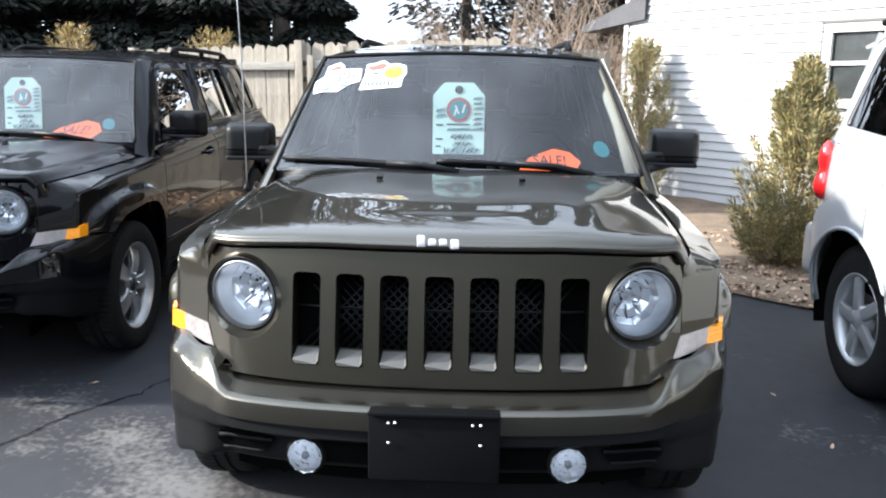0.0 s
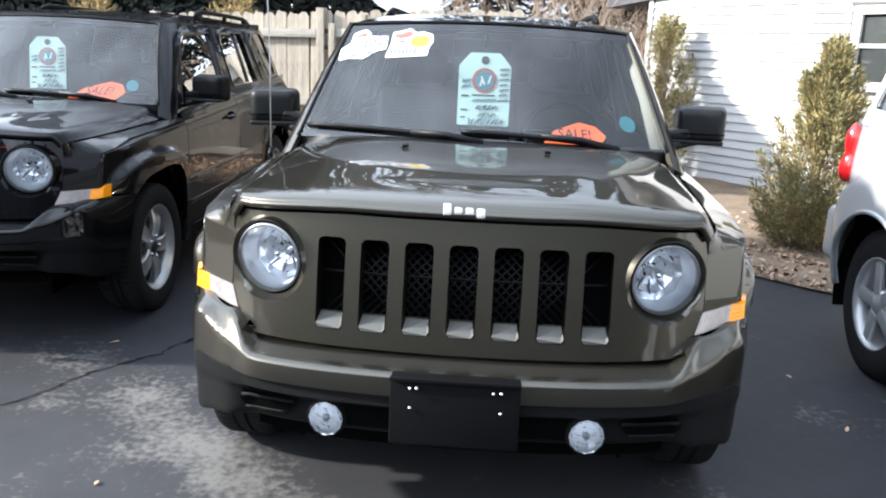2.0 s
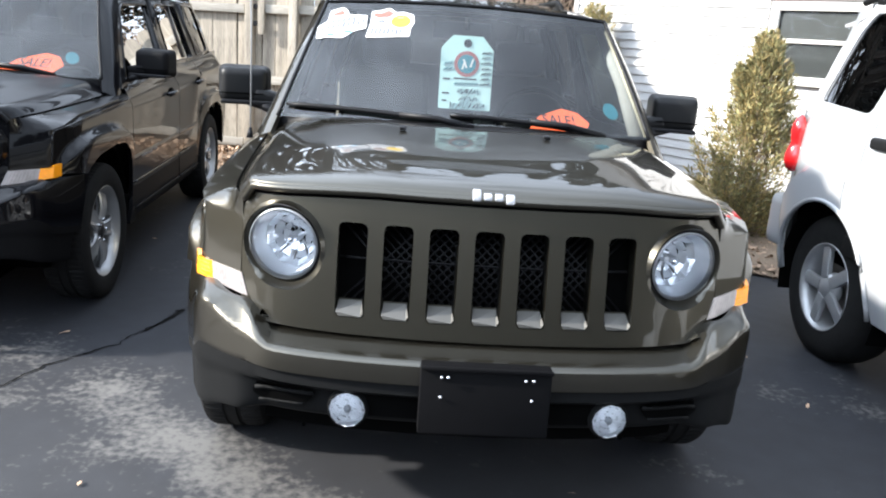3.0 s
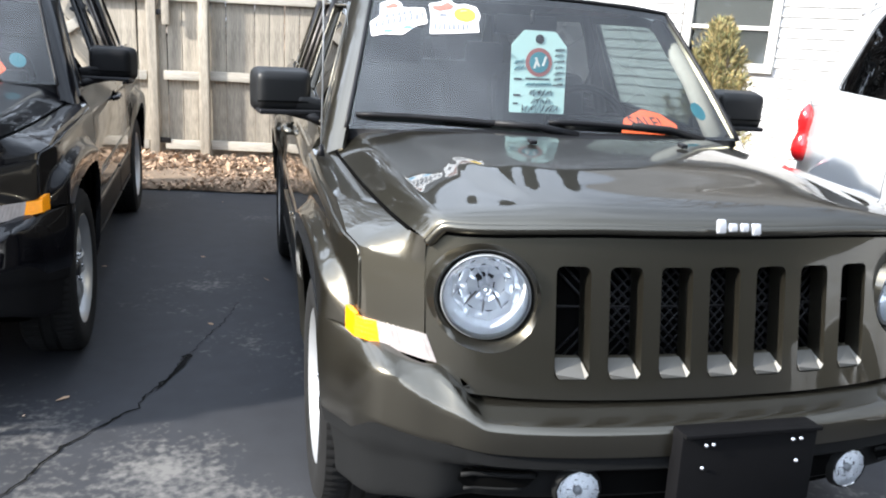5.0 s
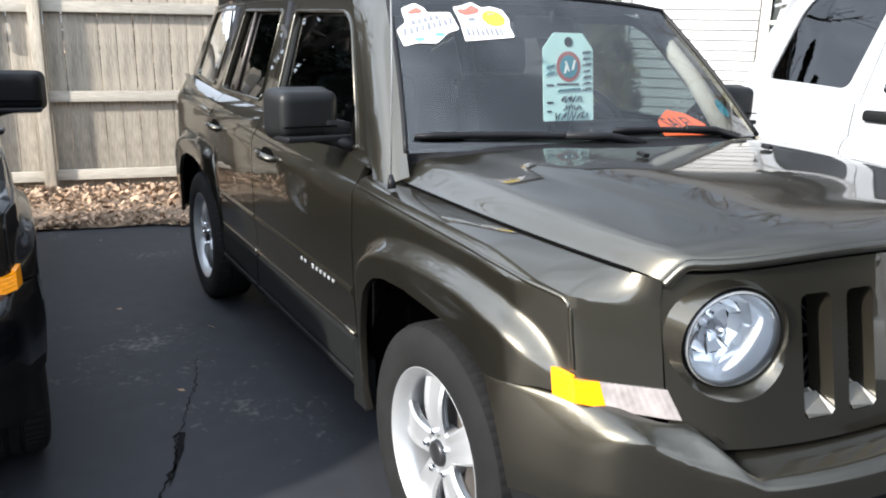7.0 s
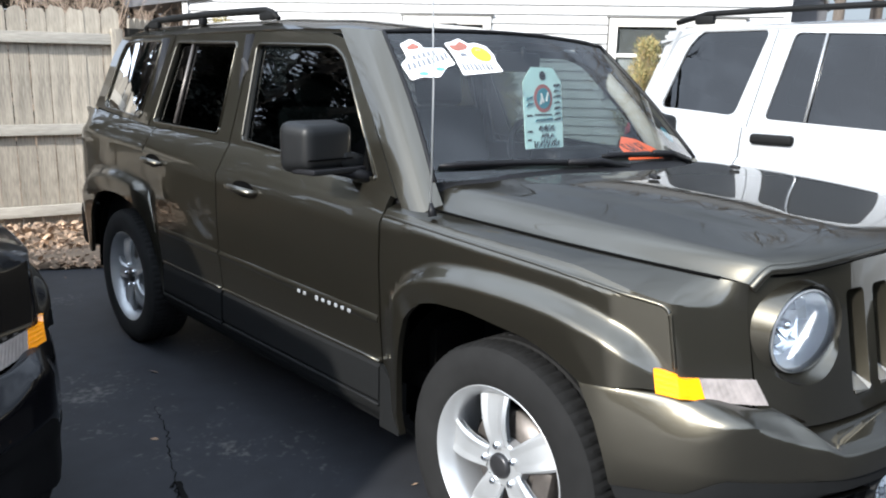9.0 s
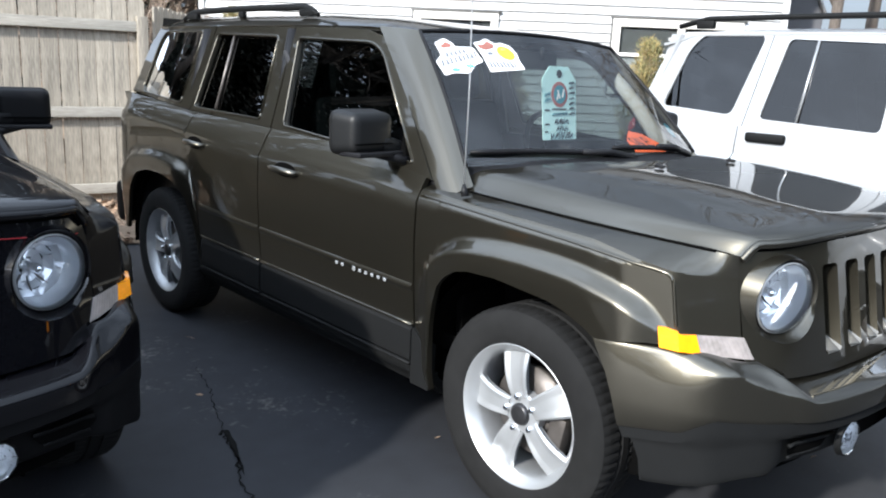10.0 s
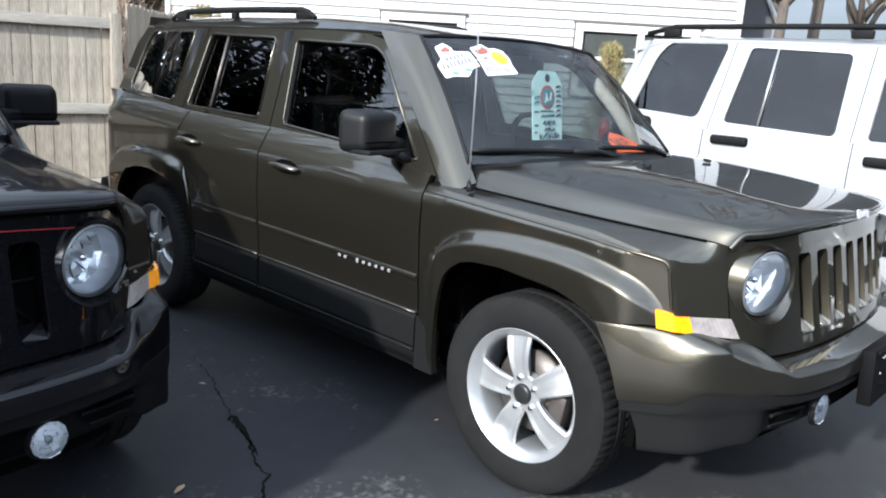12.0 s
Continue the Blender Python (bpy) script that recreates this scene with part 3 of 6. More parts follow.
def wheel(car, s, y, hub_x=0.858):
    """Tyre, five-spoke alloy rim, nuts, cap, brake disc and caliper."""
    m = pose(s * hub_x, y, HUB_Z, 0, 90 * s, 0)
    whole = new("wheel")
    whole.parent = car
    n = 216
    prof = [(0.222, -0.19), (0.245, -0.198), (0.285, -0.205), (0.318, -0.2), (0.336, -0.188), (0.3445, -0.17), (TYRE_R, -0.14), (TYRE_R, -0.125), (0.338, -0.122), (0.338, -0.112), (TYRE_R, -0.109), (TYRE_R, -0.082),
            (0.338, -0.079), (0.338, -0.069), (TYRE_R, -0.066), (TYRE_R, -0.045), (0.3445, -0.02), (0.336, -0.002), (0.322, 0.008), (0.300, 0.013), (0.285, 0.0125), (0.262, 0.012), (0.245, 0.008), (0.234, 0.004), (0.226, -0.002)]
    bm = bmesh.new()
    rings = []
    for i, (r, h) in enumerate(prof):
        ring = []
        for k in range(n):
            a = 2 * math.pi * k / n
            rr = r
            if i in (5, 6, 7, 14, 15, 16):
                rr -= 0.005 if k % 3 == 0 else 0.0
            ring.append(bm.verts.new(m @ Vector((rr * math.cos(a), rr * math.sin(a), h))))
        rings.append(ring)
    for a, b in zip(rings, rings[1:]):
        for k in range(n):
            bm.faces.new((a[k], a[(k + 1) % n], b[(k + 1) % n], b[k]))
    bmesh.ops.recalc_face_normals(bm, faces=bm.faces[:])
    part("tyre", bm, RUBBER, whole, angle=24)
    bm = lathe([(0.222, -0.19), (0.205, -0.17), (0.198, -0.10), (0.197, -0.045), (0.203, -0.028), (0.2145, -0.012), (0.2245, -0.0005), (0.2295, 0.003), (0.2335, 0.001), (0.2335, -0.006), (0.226, -0.012)], m, 72)
    bmesh.ops.recalc_face_normals(bm, faces=bm.faces[:])
    rim = part("rim", bm, ALLOY, whole, "bright silver alloy rim", angle=50)
    for k in range(5):
        a0 = 2 * math.pi * k / 5 + 0.24
        bm = bmesh.new()
        nr, nw = 8, 12
        rows = []
        for i in range(nr + 1):
            t = i / nr
            r = lerp(0.052, 0.206, t)
            half = lerp(0.034, 0.057, t**1.2)
            row = []
            for j in range(nw + 1):
                q = 2 * j / nw - 1
                bow = -0.030 + 0.018 * math.sin(math.pi * min(t * 0.9 + 0.1, 1)) - 0.006 * t
                h = bow - 0.005 * (1 - ss(0.45, 0.75, abs(q))) * ss(0.05, 0.3, t) - 0.008 * ss(0.84, 1.0, abs(q))
                p = Vector((r * math.cos(a0) - q * half * math.sin(a0), r * math.sin(a0) + q * half * math.cos(a0), h))
                row.append(bm.verts.new(m @ p))
            rows.append(row)
        for a, b in zip(rows, rows[1:]):
            for j in range(nw):
                bm.faces.new((a[j], b[j], b[j + 1], a[j + 1]))
        outward(bm, m @ Vector((0, 0, -0.6)))
        thick(bm, 0.028)
        part("spoke", bm, ALLOY, rim, angle=40)
    bm = lathe([(0.0, -0.018), (0.03, -0.019), (0.034, -0.022), (0.036, -0.028), (0.062, -0.030), (0.068, -0.036), (0.068, -0.07)], m, 40)
    bmesh.ops.recalc_face_normals(bm, faces=bm.faces[:])
    part("hub", bm, ALLOY, rim)
    part("centre_cap", lathe([(0.0, -0.0115), (0.027, -0.0125), (0.034, -0.016), (0.036, -0.026)], m, 32), CAP, rim, "dark centre cap")
    for k in range(5):
        a = 2 * math.pi * k / 5 + 0.24
        part("wheel_nut", lathe([(0.0, -0.010), (0.007, -0.011), (0.0105, -0.015), (0.0105, -0.034)], m @ pose(0.057 * math.cos(a), 0.057 * math.sin(a), 0), 6), CHROME, rim, smooth=False)
    bm = lathe([(0.05, -0.075), (0.145, -0.075), (0.145, -0.10), (0.05, -0.10)], m, 48)
    part("brake_disc", bm, STEEL, whole, "rusty brake disc")
    bm = box((0.125, -0.01, -0.085), (0.06, 0.13, 0.075), bevel=0.012)
    bmesh.ops.transform(bm, matrix=m @ pose(0, 0, 0, 0, 0, -100 if s < 0 else -80), verts=bm.verts[:])
    part("brake_caliper", bm, STEEL, whole)
    # added black disc stands for the shade behind the spokes
    part("wheel_shade_disc", disc(0.2, m, 40, h=-0.15), VOID, whole)
    return whole


def faceted(prof, m, n, seed):
    """A lamp bowl of separate flat mirror facets, each slightly turned."""
    rnd = random.Random(seed)
    bm = bmesh.new()
    for i in range(len(prof) - 1):
        for k in range(n):
            a0, a1 = 2 * math.pi * (k + 0.5 * (i % 2)) / n, 2 * math.pi * (k + 1 + 0.5 * (i % 2)) / n
            d = [rnd.gauss(0, 0.0018) for _ in range(4)]
            pts = [(prof[i], a0), (prof[i], a1), (prof[i + 1], a1), (prof[i + 1], a0)]
            bm.faces.new([bm.verts.new(m @ Vector((p[0] * math.cos(a), p[0] * math.sin(a), p[1] - 0.002 + e))) for (p, a), e in zip(pts, d)])
    return bm


def seat(car, x, y):
    bm = box((x, y - 0.02, 0.66), (0.48, 0.50, 0.18), (8, 0, 0), 0.06)
    st = part("seat", bm, SEAT, car, "charcoal cloth front seat")
    bm = box((x, y + 0.27, 0.97), (0.47, 0.15, 0.56), (-16, 0, 0), 0.07, seg=3)
    part("seat_back", bm, SEAT, st)
    bm = box((x, y + 0.37, 1.335), (0.26, 0.10, 0.18), (-10, 0, 0), 0.045, seg=3)
    part("headrest", bm, SEAT, st)
    for d in (-0.06, 0.06):
        part("headrest_post", tube([(x + d, y + 0.34, 1.20), (x + d, y + 0.37, 1.28)], 0.006, 8), CHROME, st)


def hang_tag(car, dx=0.0, dy=0.0, marks=True):
    """The dealer's price tag, hung from the mirror, with print and hand-writing as plain bars."""
    tag = part("price_tag", plate(rounded([(-0.109, 0), (0.109, 0), (0.109, 0.245), (0.062, 0.298), (-0.062, 0.298), (-0.109, 0.245)], 0.006, 2),
               lambda a, b, h: Vector((a + dx, 1.478 + dy + b * 0.12 - h, 1.128 + b)), 0.002), TAGPAPER, car, "pale mint price tag hung behind the windshield")
    at = lambda a, b, h: Vector((a + dx, 1.4755 + dy + b * 0.12 - h, 1.128 + b))
    circle = lambda r, cx, cz, k=28: [(cx + r * math.cos(2 * math.pi * i / k), cz + r * math.sin(2 * math.pi * i / k)) for i in range(k)]
    part("hole", plate(circle(0.017, 0.0, 0.268), at, 0.0012), VOID, tag)
    part("round_print_rim", plate(circle(0.052, 0.0, 0.185), at, 0.0012), INKRED, tag)
    part("round_print", plate(circle(0.038, 0.0, 0.185), lambda a, b, h: at(a, b, h + 0.0014), 0.0012), INKTEAL, tag)
    up = lambda a, b, h: at(a, b, h + 0.0026)
    bm = bmesh.new()
    for i, (a, b, w, t, sl) in enumerate([(-0.018, 0.178, 0.008, 0.03, 0.3), (0.0, 0.186, 0.008, 0.034, -0.4), (0.016, 0.19, 0.008, 0.034, 0.3)]):
        plate([(a - w / 2, b - t / 2), (a + w / 2, b - t / 2), (a + w / 2 + sl * t, b + t / 2), (a - w / 2 + sl * t, b + t / 2)], up, 0.0012, bm)
    part("round_print_mark", bm, PAPER, tag)
    rnd = random.Random(7)
    rows = [(-0.095, 0.118, 0.03, 0.007), (-0.05, 0.122, 0.095, 0.006), (-0.095, 0.06, 0.028, 0.007), (-0.095, 0.03, 0.02, 0.006)]
    for a, b, w, t in rows:
        part("print_bar", plate([(a, b), (a + w, b), (a + w, b + t), (a, b + t)], at, 0.0012), INK, tag)
    def scribble(a0, a1, b, size, material, steep=0.0):
        """One run of hand-writing, too coarse to read, as a bent pen line."""
        pts = []
        n = max(4, int((a1 - a0) / (size * 0.32)))
        for i in range(n + 1):
            a = lerp(a0, a1, i / n) + rnd.gauss(0, size * 0.12)
            pts.append(at(a + (0.25 * size if i % 2 else 0.0), b + steep * (a - a0) + (0.5 if i % 2 else -0.5) * size * rnd.uniform(0.5, 1.1), 0.0012))
        part("pen_line", tube(pts, [0.0012 + 0.0009 * rnd.random() for _ in pts], 5), material, tag)

    scribble(-0.048, 0.052, 0.104, 0.012, INKTEAL, 0.05)
    for a in (-0.035, -0.012, 0.008, 0.030):
        scribble(a, a + 0.020, 0.076, 0.026, INK)
    for a in (-0.025, 0.0, 0.028):
        scribble(a, a + 0.024, 0.046, 0.022, INK)
    for a in (-0.068, -0.030, -0.002, 0.030, 0.056):
        scribble(a, a + 0.026, 0.018, 0.030, INK)
    for i in range(7):
        scribble(0.062, 0.098 - 0.006 * (i % 2), 0.232 - i * 0.021, 0.011, INK, 0.12)
    for b in (0.182, 0.160):
        scribble(-0.096, -0.062, b, 0.014, INKTEAL, 0.2)
    return tag


def sale_sign(car, k=1.0, up=0.0):
    tilt = pose(0.375, 1.330 + up, 1.122 + up, 26, 0, 0)
    fn = lambda a, b, h: tilt @ Vector((a * k, b * k * 1.9, h))
    out = rounded([(-0.125, -0.04), (0.095, -0.044), (0.125, -0.006), (0.085, 0.034), (0.02, 0.048), (-0.03, 0.030), (-0.08, 0.010)], 0.007, 3)
    sg = part("sale_sign", plate(out, fn, 0.002), ORANGE, car, "fluorescent orange sale card on the dashboard")
    part("lettering", lettering("SALE!", 0.056 * k, tilt @ pose(0.0, -0.006, 0.0032) @ Matrix.Diagonal((1.0, 1.9, 1.0, 1.0)), 0.0005), INK, sg)


def stickers(car):
    """Two die-cut vinyl stickers on the upper corner of the windshield; unreadable words as bars."""
    def on(u, v, h):
        return shield(u, v) + SHIELD_OUT * (0.003 + h)
    def piece(name, outline, material, parent, h, label=""):
        return part(name, plate(outline, lambda a, b, d: on(a, b, h + d), 0.0006), material, parent, label)
    one = piece("sticker", rounded([(-0.942, 0.90), (-0.863, 0.935), (-0.815, 0.896), (-0.811, 0.866), (-0.682, 0.864), (-0.665, 0.745), (-0.73, 0.724), (-0.799, 0.656), (-0.90, 0.662), (-0.962, 0.642), (-0.985, 0.753), (-0.934, 0.803)], 0.014, 3), PAPER, car, 0.0, "white die-cut sticker with blue print")
    piece("sticker_print", rounded([(-0.915, 0.872), (-0.862, 0.905), (-0.832, 0.882), (-0.842, 0.862), (-0.905, 0.855)], 0.008, 2), INKBROWN, one, 0.001)
    for a, b in ((-0.88, 0.684), (-0.775, 0.712)):
        piece("sticker_print", [(a + 0.028 * math.cos(k * 0.52), b + 0.014 * math.sin(k * 0.52)) for k in range(12)], INKBLUE, one, 0.001)
    for i in range(9):
        a = -0.955 + i * 0.031
        b = 0.738 + i * 0.0085
        piece("print_bar", [(a, b - 0.026), (a + 0.017 + 0.006 * (i % 3 == 1), b - 0.024), (a + 0.020, b + 0.026 - 0.012 * (i % 2)), (a + 0.004, b + 0.022)], INKGREY, one, 0.001)
    for i in range(5):
        a = -0.905 + i * 0.032
        piece("print_bar", [(a, 0.782 + i * 0.008), (a + 0.022, 0.784 + i * 0.008), (a + 0.020, 0.818 + i * 0.008), (a + 0.003, 0.815 + i * 0.008)], INKGREY, one, 0.001)
    two = piece("sticker", rounded([(-0.658, 0.901), (-0.61, 0.909), (-0.54, 0.936), (-0.49, 0.895), (-0.439, 0.905), (-0.372, 0.88), (-0.358, 0.813), (-0.378, 0.761), (-0.378, 0.687), (-0.654, 0.665), (-0.647, 0.796), (-0.653, 0.856)], 0.012, 3), PAPER, car, 0.0, "white die-cut sticker with yellow face")
    piece("sticker_print", [(-0.450 + 0.066 * math.cos(k * 0.314), 0.818 + 0.056 * math.sin(k * 0.314)) for k in range(20)], YELLOW, two, 0.001)
    piece("sticker_print", rounded([(-0.64, 0.885), (-0.59, 0.885), (-0.545, 0.915), (-0.505, 0.885), (-0.53, 0.855), (-0.60, 0.840), (-0.635, 0.855)], 0.008, 2), INKBROWN, two, 0.001)
    piece("print_bar", rounded([(-0.475, 0.838), (-0.435, 0.843), (-0.435, 0.852), (-0.475, 0.849)], 0.004, 2), INKGREY, two, 0.002)
    piece("print_bar", rounded([(-0.60, 0.80), (-0.55, 0.805), (-0.56, 0.825), (-0.595, 0.825)], 0.006, 2), INKGREY, two, 0.001)
    for i in range(8):
        a = -0.632 + i * 0.026
        piece("print_bar", [(a, 0.698), (a + 0.014 + 0.005 * (i % 3 == 0), 0.699), (a + 0.016, 0.752 - 0.010 * (i % 2)), (a + 0.002, 0.750)], INKGREY, two, 0.001)


def suv(label, paint, m, dressed=True, pinstripe=False, clad=CLAD):
    car = thing("parked_suv", label, "car", m, "parked cars")
    # hood
    span = lambda w: math.copysign(1 - (1 - abs(w)) ** 1.9, w)
    bm = grid(lambda a, b: hood_pt(span(2 * a - 1), b**2.2), 60, 40)
    front = [hood_pt(span(2 * i / 60 - 1), 0) for i in range(61)]
    outward(bm, (0, 0.9, 0.3))
    hood = part("hood", thick(bm, 0.012), paint, car, angle=45)
    part("hood_lip", tube([p + Vector((0, 0.004, -0.009)) for p in front[1:-1]], 0.0115, 12), paint, hood)
    part("hood_gap", tube([p + Vector((0, 0.016, -0.024)) for p in front if abs(p.x) < 0.655], 0.007, 8), VOID, hood)
    for s in (-1, 1):
        part("hood_seal", tube([hood_pt(s, v) + Vector((s * 0.004, 0, -0.003)) for v in np.linspace(0.06, 1, 30)], 0.005, 6), VOID, hood)
    for x in (-0.247, 0.243):
        p = hood_pt(x / 0.75, 0.87)
        part("washer_nozzle", box((x, 0.835, p.z + 0.006), (0.022, 0.03, 0.012), (8, 0, 0), 0.004), DARK, hood)
    for a, w, h, dz in ((-0.050, 0.022, 0.032, 0.003), (-0.021, 0.021, 0.020, 0.0), (0.008, 0.021, 0.020, 0.0), (0.038, 0.023, 0.027, -0.004)):
        part("badge_block", box((a + 0.002, 0.151, 1.016 + dz), (w, 0.010, h), (-14, 0, 0), 0.006, seg=3), BADGE, hood, "chrome block of the maker's badge")
    if pinstripe:
        part("pinstripe", tube([panel_pt(lerp(-0.64, 0.64, k / 30), 0.962 - 0.04 * abs(k / 15 - 1) ** 2) + Vector((0, -0.012, 0)) for k in range(31)], 0.0016, 6), PINSTRIPE, hood)
    # grille panel
    half = [(0.0, 0.624), (0.40, 0.626), (0.60, 0.630), (0.668, 0.650), (0.670, 0.80), (0.672, 0.935), (0.670, 0.962), (0.655, 0.975), (0.60, 0.984), (0.4, 0.995), (0.0, 1.000)]
    outline = half + [(-x, z) for x, z in half[-2:0:-1]]
    slots = []
    for k in range(7):
        cx = (k - 3) * 0.1208
        slots.append(rounded([(cx - 0.039, 0.668), (cx + 0.039, 0.668), (cx + 0.039, 0.917), (cx - 0.039, 0.917)], 0.018, 5))
    ring = lambda cx, r, k=40: [(cx + r * math.cos(2 * math.pi * i / k), 0.839 + r * math.sin(2 * math.pi * i / k)) for i in range(k)]
    bm = sheet(outline, slots + [ring(-0.552, 0.118), ring(0.552, 0.118)], panel_pt, 0.04, 0.05)
    outward(bm, (0, 1.2, 0.8))
    panel = part("grille_panel", bm, paint, car, angle=25)
    for k, sl in enumerate(slots):
        back = lambda a, b: panel_pt(a, b) + Vector((0, 0.055, 0))
        inner = [(x * 0.92 + (k - 3) * 0.1208 * 0.08, max(z, 0.704) - (0.004 if z > 0.9 else 0)) for x, z in sl]
        bm = bmesh.new()
        a = [bm.verts.new(panel_pt(*p)) for p in sl]
        b = [bm.verts.new(back(*p)) for p in inner]
        for i in range(len(a)):
            j = (i + 1) % len(a)
            bm.faces.new((a[i], a[j], b[j], b[i]))
        part("grille_slot", bm, paint, panel, angle=60)
        cx = (k - 3) * 0.1208
        sill = [panel_pt(cx + q * 0.036, 0.6705) + Vector((0, 0.0015, 0)) if lo else panel_pt(cx + q * 0.031, 0.702) + Vector((0, 0.040, 0)) for lo, q in ((1, -0.8), (1, 0.8), (1, 1.0), (0, 1.0), (0, -1.0), (1, -1.0))]
        sill[2].z += 0.010
        sill[5].z += 0.010
        bm = bmesh.new()
        bm.faces.new([bm.verts.new(p + Vector((0, -0.003, 0.003))) for p in sill])
        # the olive car's sill has its sky sheen painted in as a lighter colour
        part("slot_sill", thick(outward(bm, (cx, 0.6, 0.2)), 0.003), SLOTSILL if dressed else BLACK, panel, "slot sill, sky light painted in on the olive car")
    bm = bmesh.new()
    for k in range(-34, 35):
        for d in (1, -1):
            x0 = k * 0.026
            pts = [panel_pt(max(-0.42, min(0.42, x0 + d * t * 0.25)), 0.67 + t * 0.25) + Vector((0, 0.062, 0)) for t in (0, 0.5, 1)]
            if abs(x0) < 0.42 and abs(x0 + d * 0.25) < 0.42:
                tube(pts, 0.0028, 4, bm)
    part("grille_mesh", bm, DARK, panel, "black diamond mesh")
    part("grille_bar", tube([panel_pt(lerp(-0.4, 0.4, k / 16), 0.812) + Vector((0, 0.058, 0)) for k in range(17)], 0.003, 6), DARK, panel)
    # black sheet painted for the shade behind the mesh
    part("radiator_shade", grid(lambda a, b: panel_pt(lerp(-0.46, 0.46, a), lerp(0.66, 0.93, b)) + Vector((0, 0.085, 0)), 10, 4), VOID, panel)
    # headlights
    for s in (-1, 1):
        c = panel_pt(s * 0.552, 0.839)
        hm = Matrix.Translation(c) @ pose(0, 0, 0, 90 + 3, 0, s * 17)
        hl = new("headlight")
        hl.parent = car
        bm = bmesh.new()
        rim_o = [bm.verts.new(panel_pt(*p)) for p in ring(s * 0.552, 0.118)]
        k = len(rim_o)
        prev = rim_o
        for r, h in ((0.113, 0.003), (0.107, -0.004), (0.102, -0.014)):
            cur = [bm.verts.new(hm @ Vector((r * math.cos(2 * math.pi * i / k) , r * math.sin(2 * math.pi * i / k), h))) for i in range(k)]
            for i in range(k):
                j = (i + 1) % k
                bm.faces.new((prev[i], prev[j], cur[j], cur[i]))
            prev = cur
        bmesh.ops.recalc_face_normals(bm, faces=bm.faces[:])
        part("bezel", bm, paint, hl, angle=60)
        part("seal", lathe([(0.1025, -0.016), (0.102, -0.009), (0.100, -0.008), (0.0995, -0.014)], hm, 48), DARK, hl)
        part("lens", lathe([(0.0985, -0.008), (0.094, 0.004), (0.075, 0.012), (0.045, 0.0165), (0.015, 0.018), (0.0005, 0.018)], hm, 48), LENS, hl)
        part("reflector", lathe([(0.099, -0.008), (0.097, -0.024), (0.091, -0.044), (0.080, -0.066), (0.066, -0.084)], hm, 48), LAMPBOWL, hl)
        part("reflector_facet", faceted([(0.081, -0.062), (0.066, -0.080), (0.046, -0.096), (0.018, -0.106)], hm, 9, 9), REFLECTOR, hl, smooth=False)
        for q in range(3):
            ang = 0.9 + q * 0.7
            part("reflector_rib", tube([hm @ Vector((r * math.cos(ang + 0.3 * r), -r * math.sin(ang), h)) for r, h in ((0.03, -0.100), (0.05, -0.092), (0.07, -0.076))], [0.002, 0.003, 0.001], 5), STEEL, hl)
        part("trim_ring", lathe([(0.1005, -0.010), (0.0990, -0.003), (0.0945, -0.002), (0.0925, -0.016)], hm, 48), ALLOY, hl)
        part("bulb", lathe([(0.018, -0.108), (0.014, -0.06), (0.011, -0.045), (0.0005, -0.04)], hm, 20), CHROME, hl)
        part("housing", disc(0.03, hm, 24, h=-0.107), DARK, hl)
        # marker lamp on the corner
        lamp = new("turn_signal")
        lamp.parent = car

        def marker(a, b, h=0.004):
            x = lerp(0.655, 0.818, a)
            z0 = lerp(0.683, 0.698, a) + 0.006 * ss(0.6, 0.9, a)
            z1 = lerp(0.742, 0.746, a) + 0.012 * ss(0.8, 1.0, a)
            z = lerp(z0, z1, b)
            x += 0.022 * (b - 0.5) * (1 - a)
            n = Vector((0.75, -0.65, 0))
            h += 0.012 * ss(0.6, 0.95, a)
            h += 0.0006 * (math.sin(a * 95) if a < 0.6 else 0.6 * math.sin(b * 26))
            p = Vector((x, float(np.interp(x, FEND[:, 0], FEND[:, 1])) + lean(z), z)) + n * h
            return Vector((s * p.x, p.y, p.z))

        for nm, a0, a1, mt, lb in (("clear_lens", 0.0, 0.65, CLEARLENS, "clear ribbed lens"), ("amber_lens", 0.653, 1.0, AMBER, "amber lens")):
            bm = grid(lambda a, b: marker(lerp(a0, a1, a), b), 40, 16)
            outward(bm, (0, 1.2, 0.7))
            part(nm, thick(bm, 0.012), mt, lamp, lb)
        # fender
        front_y = lambda z: float(np.interp(0.672, NOSE[:, 0], NOSE[:, 1])) + lean(z)
        ks = [i / 30 for i in range(30)] + [1 + v for v in np.linspace(0, 0.60, 34)] + [1 + v for v in (0.61, 0.62, 0.63, 0.64, 0.65, 0.66, 0.668, 0.674, 0.68, 0.70, 0.73, 0.76, 0.778)]
        y_of = lambda k, z: lerp(front_y(z), 0.6, k) if k <= 1 else 0.6 + (k - 1)
        bm = side_panel(s, ks, arch_f, shoulder, y_of, True, 34, to_hood=True)
        fender = part("fender", bm, paint, car, angle=27)
        edge = spline([(1.372, 0.969), (1.19, 0.959), (0.90, 0.942), (0.70, 0.929), (0.53, 0.912), (0.455, 0.903), (0.428, 0.896)] + [(0.279 + lean(z), z) for z in (0.876, 0.838, 0.795, 0.762)], 6)
        part("fender_crease", tube([(s * (side_x(y, z) - 0.0022), y, z) for y, z in (tuple(p) for p in edge)], 0.0055, 8), paint, fender)
        # doors
        sill_z = poly([(1.2, 0.495), (4, 0.512)])
        rear_y = lambda z: lerp(3.075, 3.205, ss(0.70, 0.98, z))
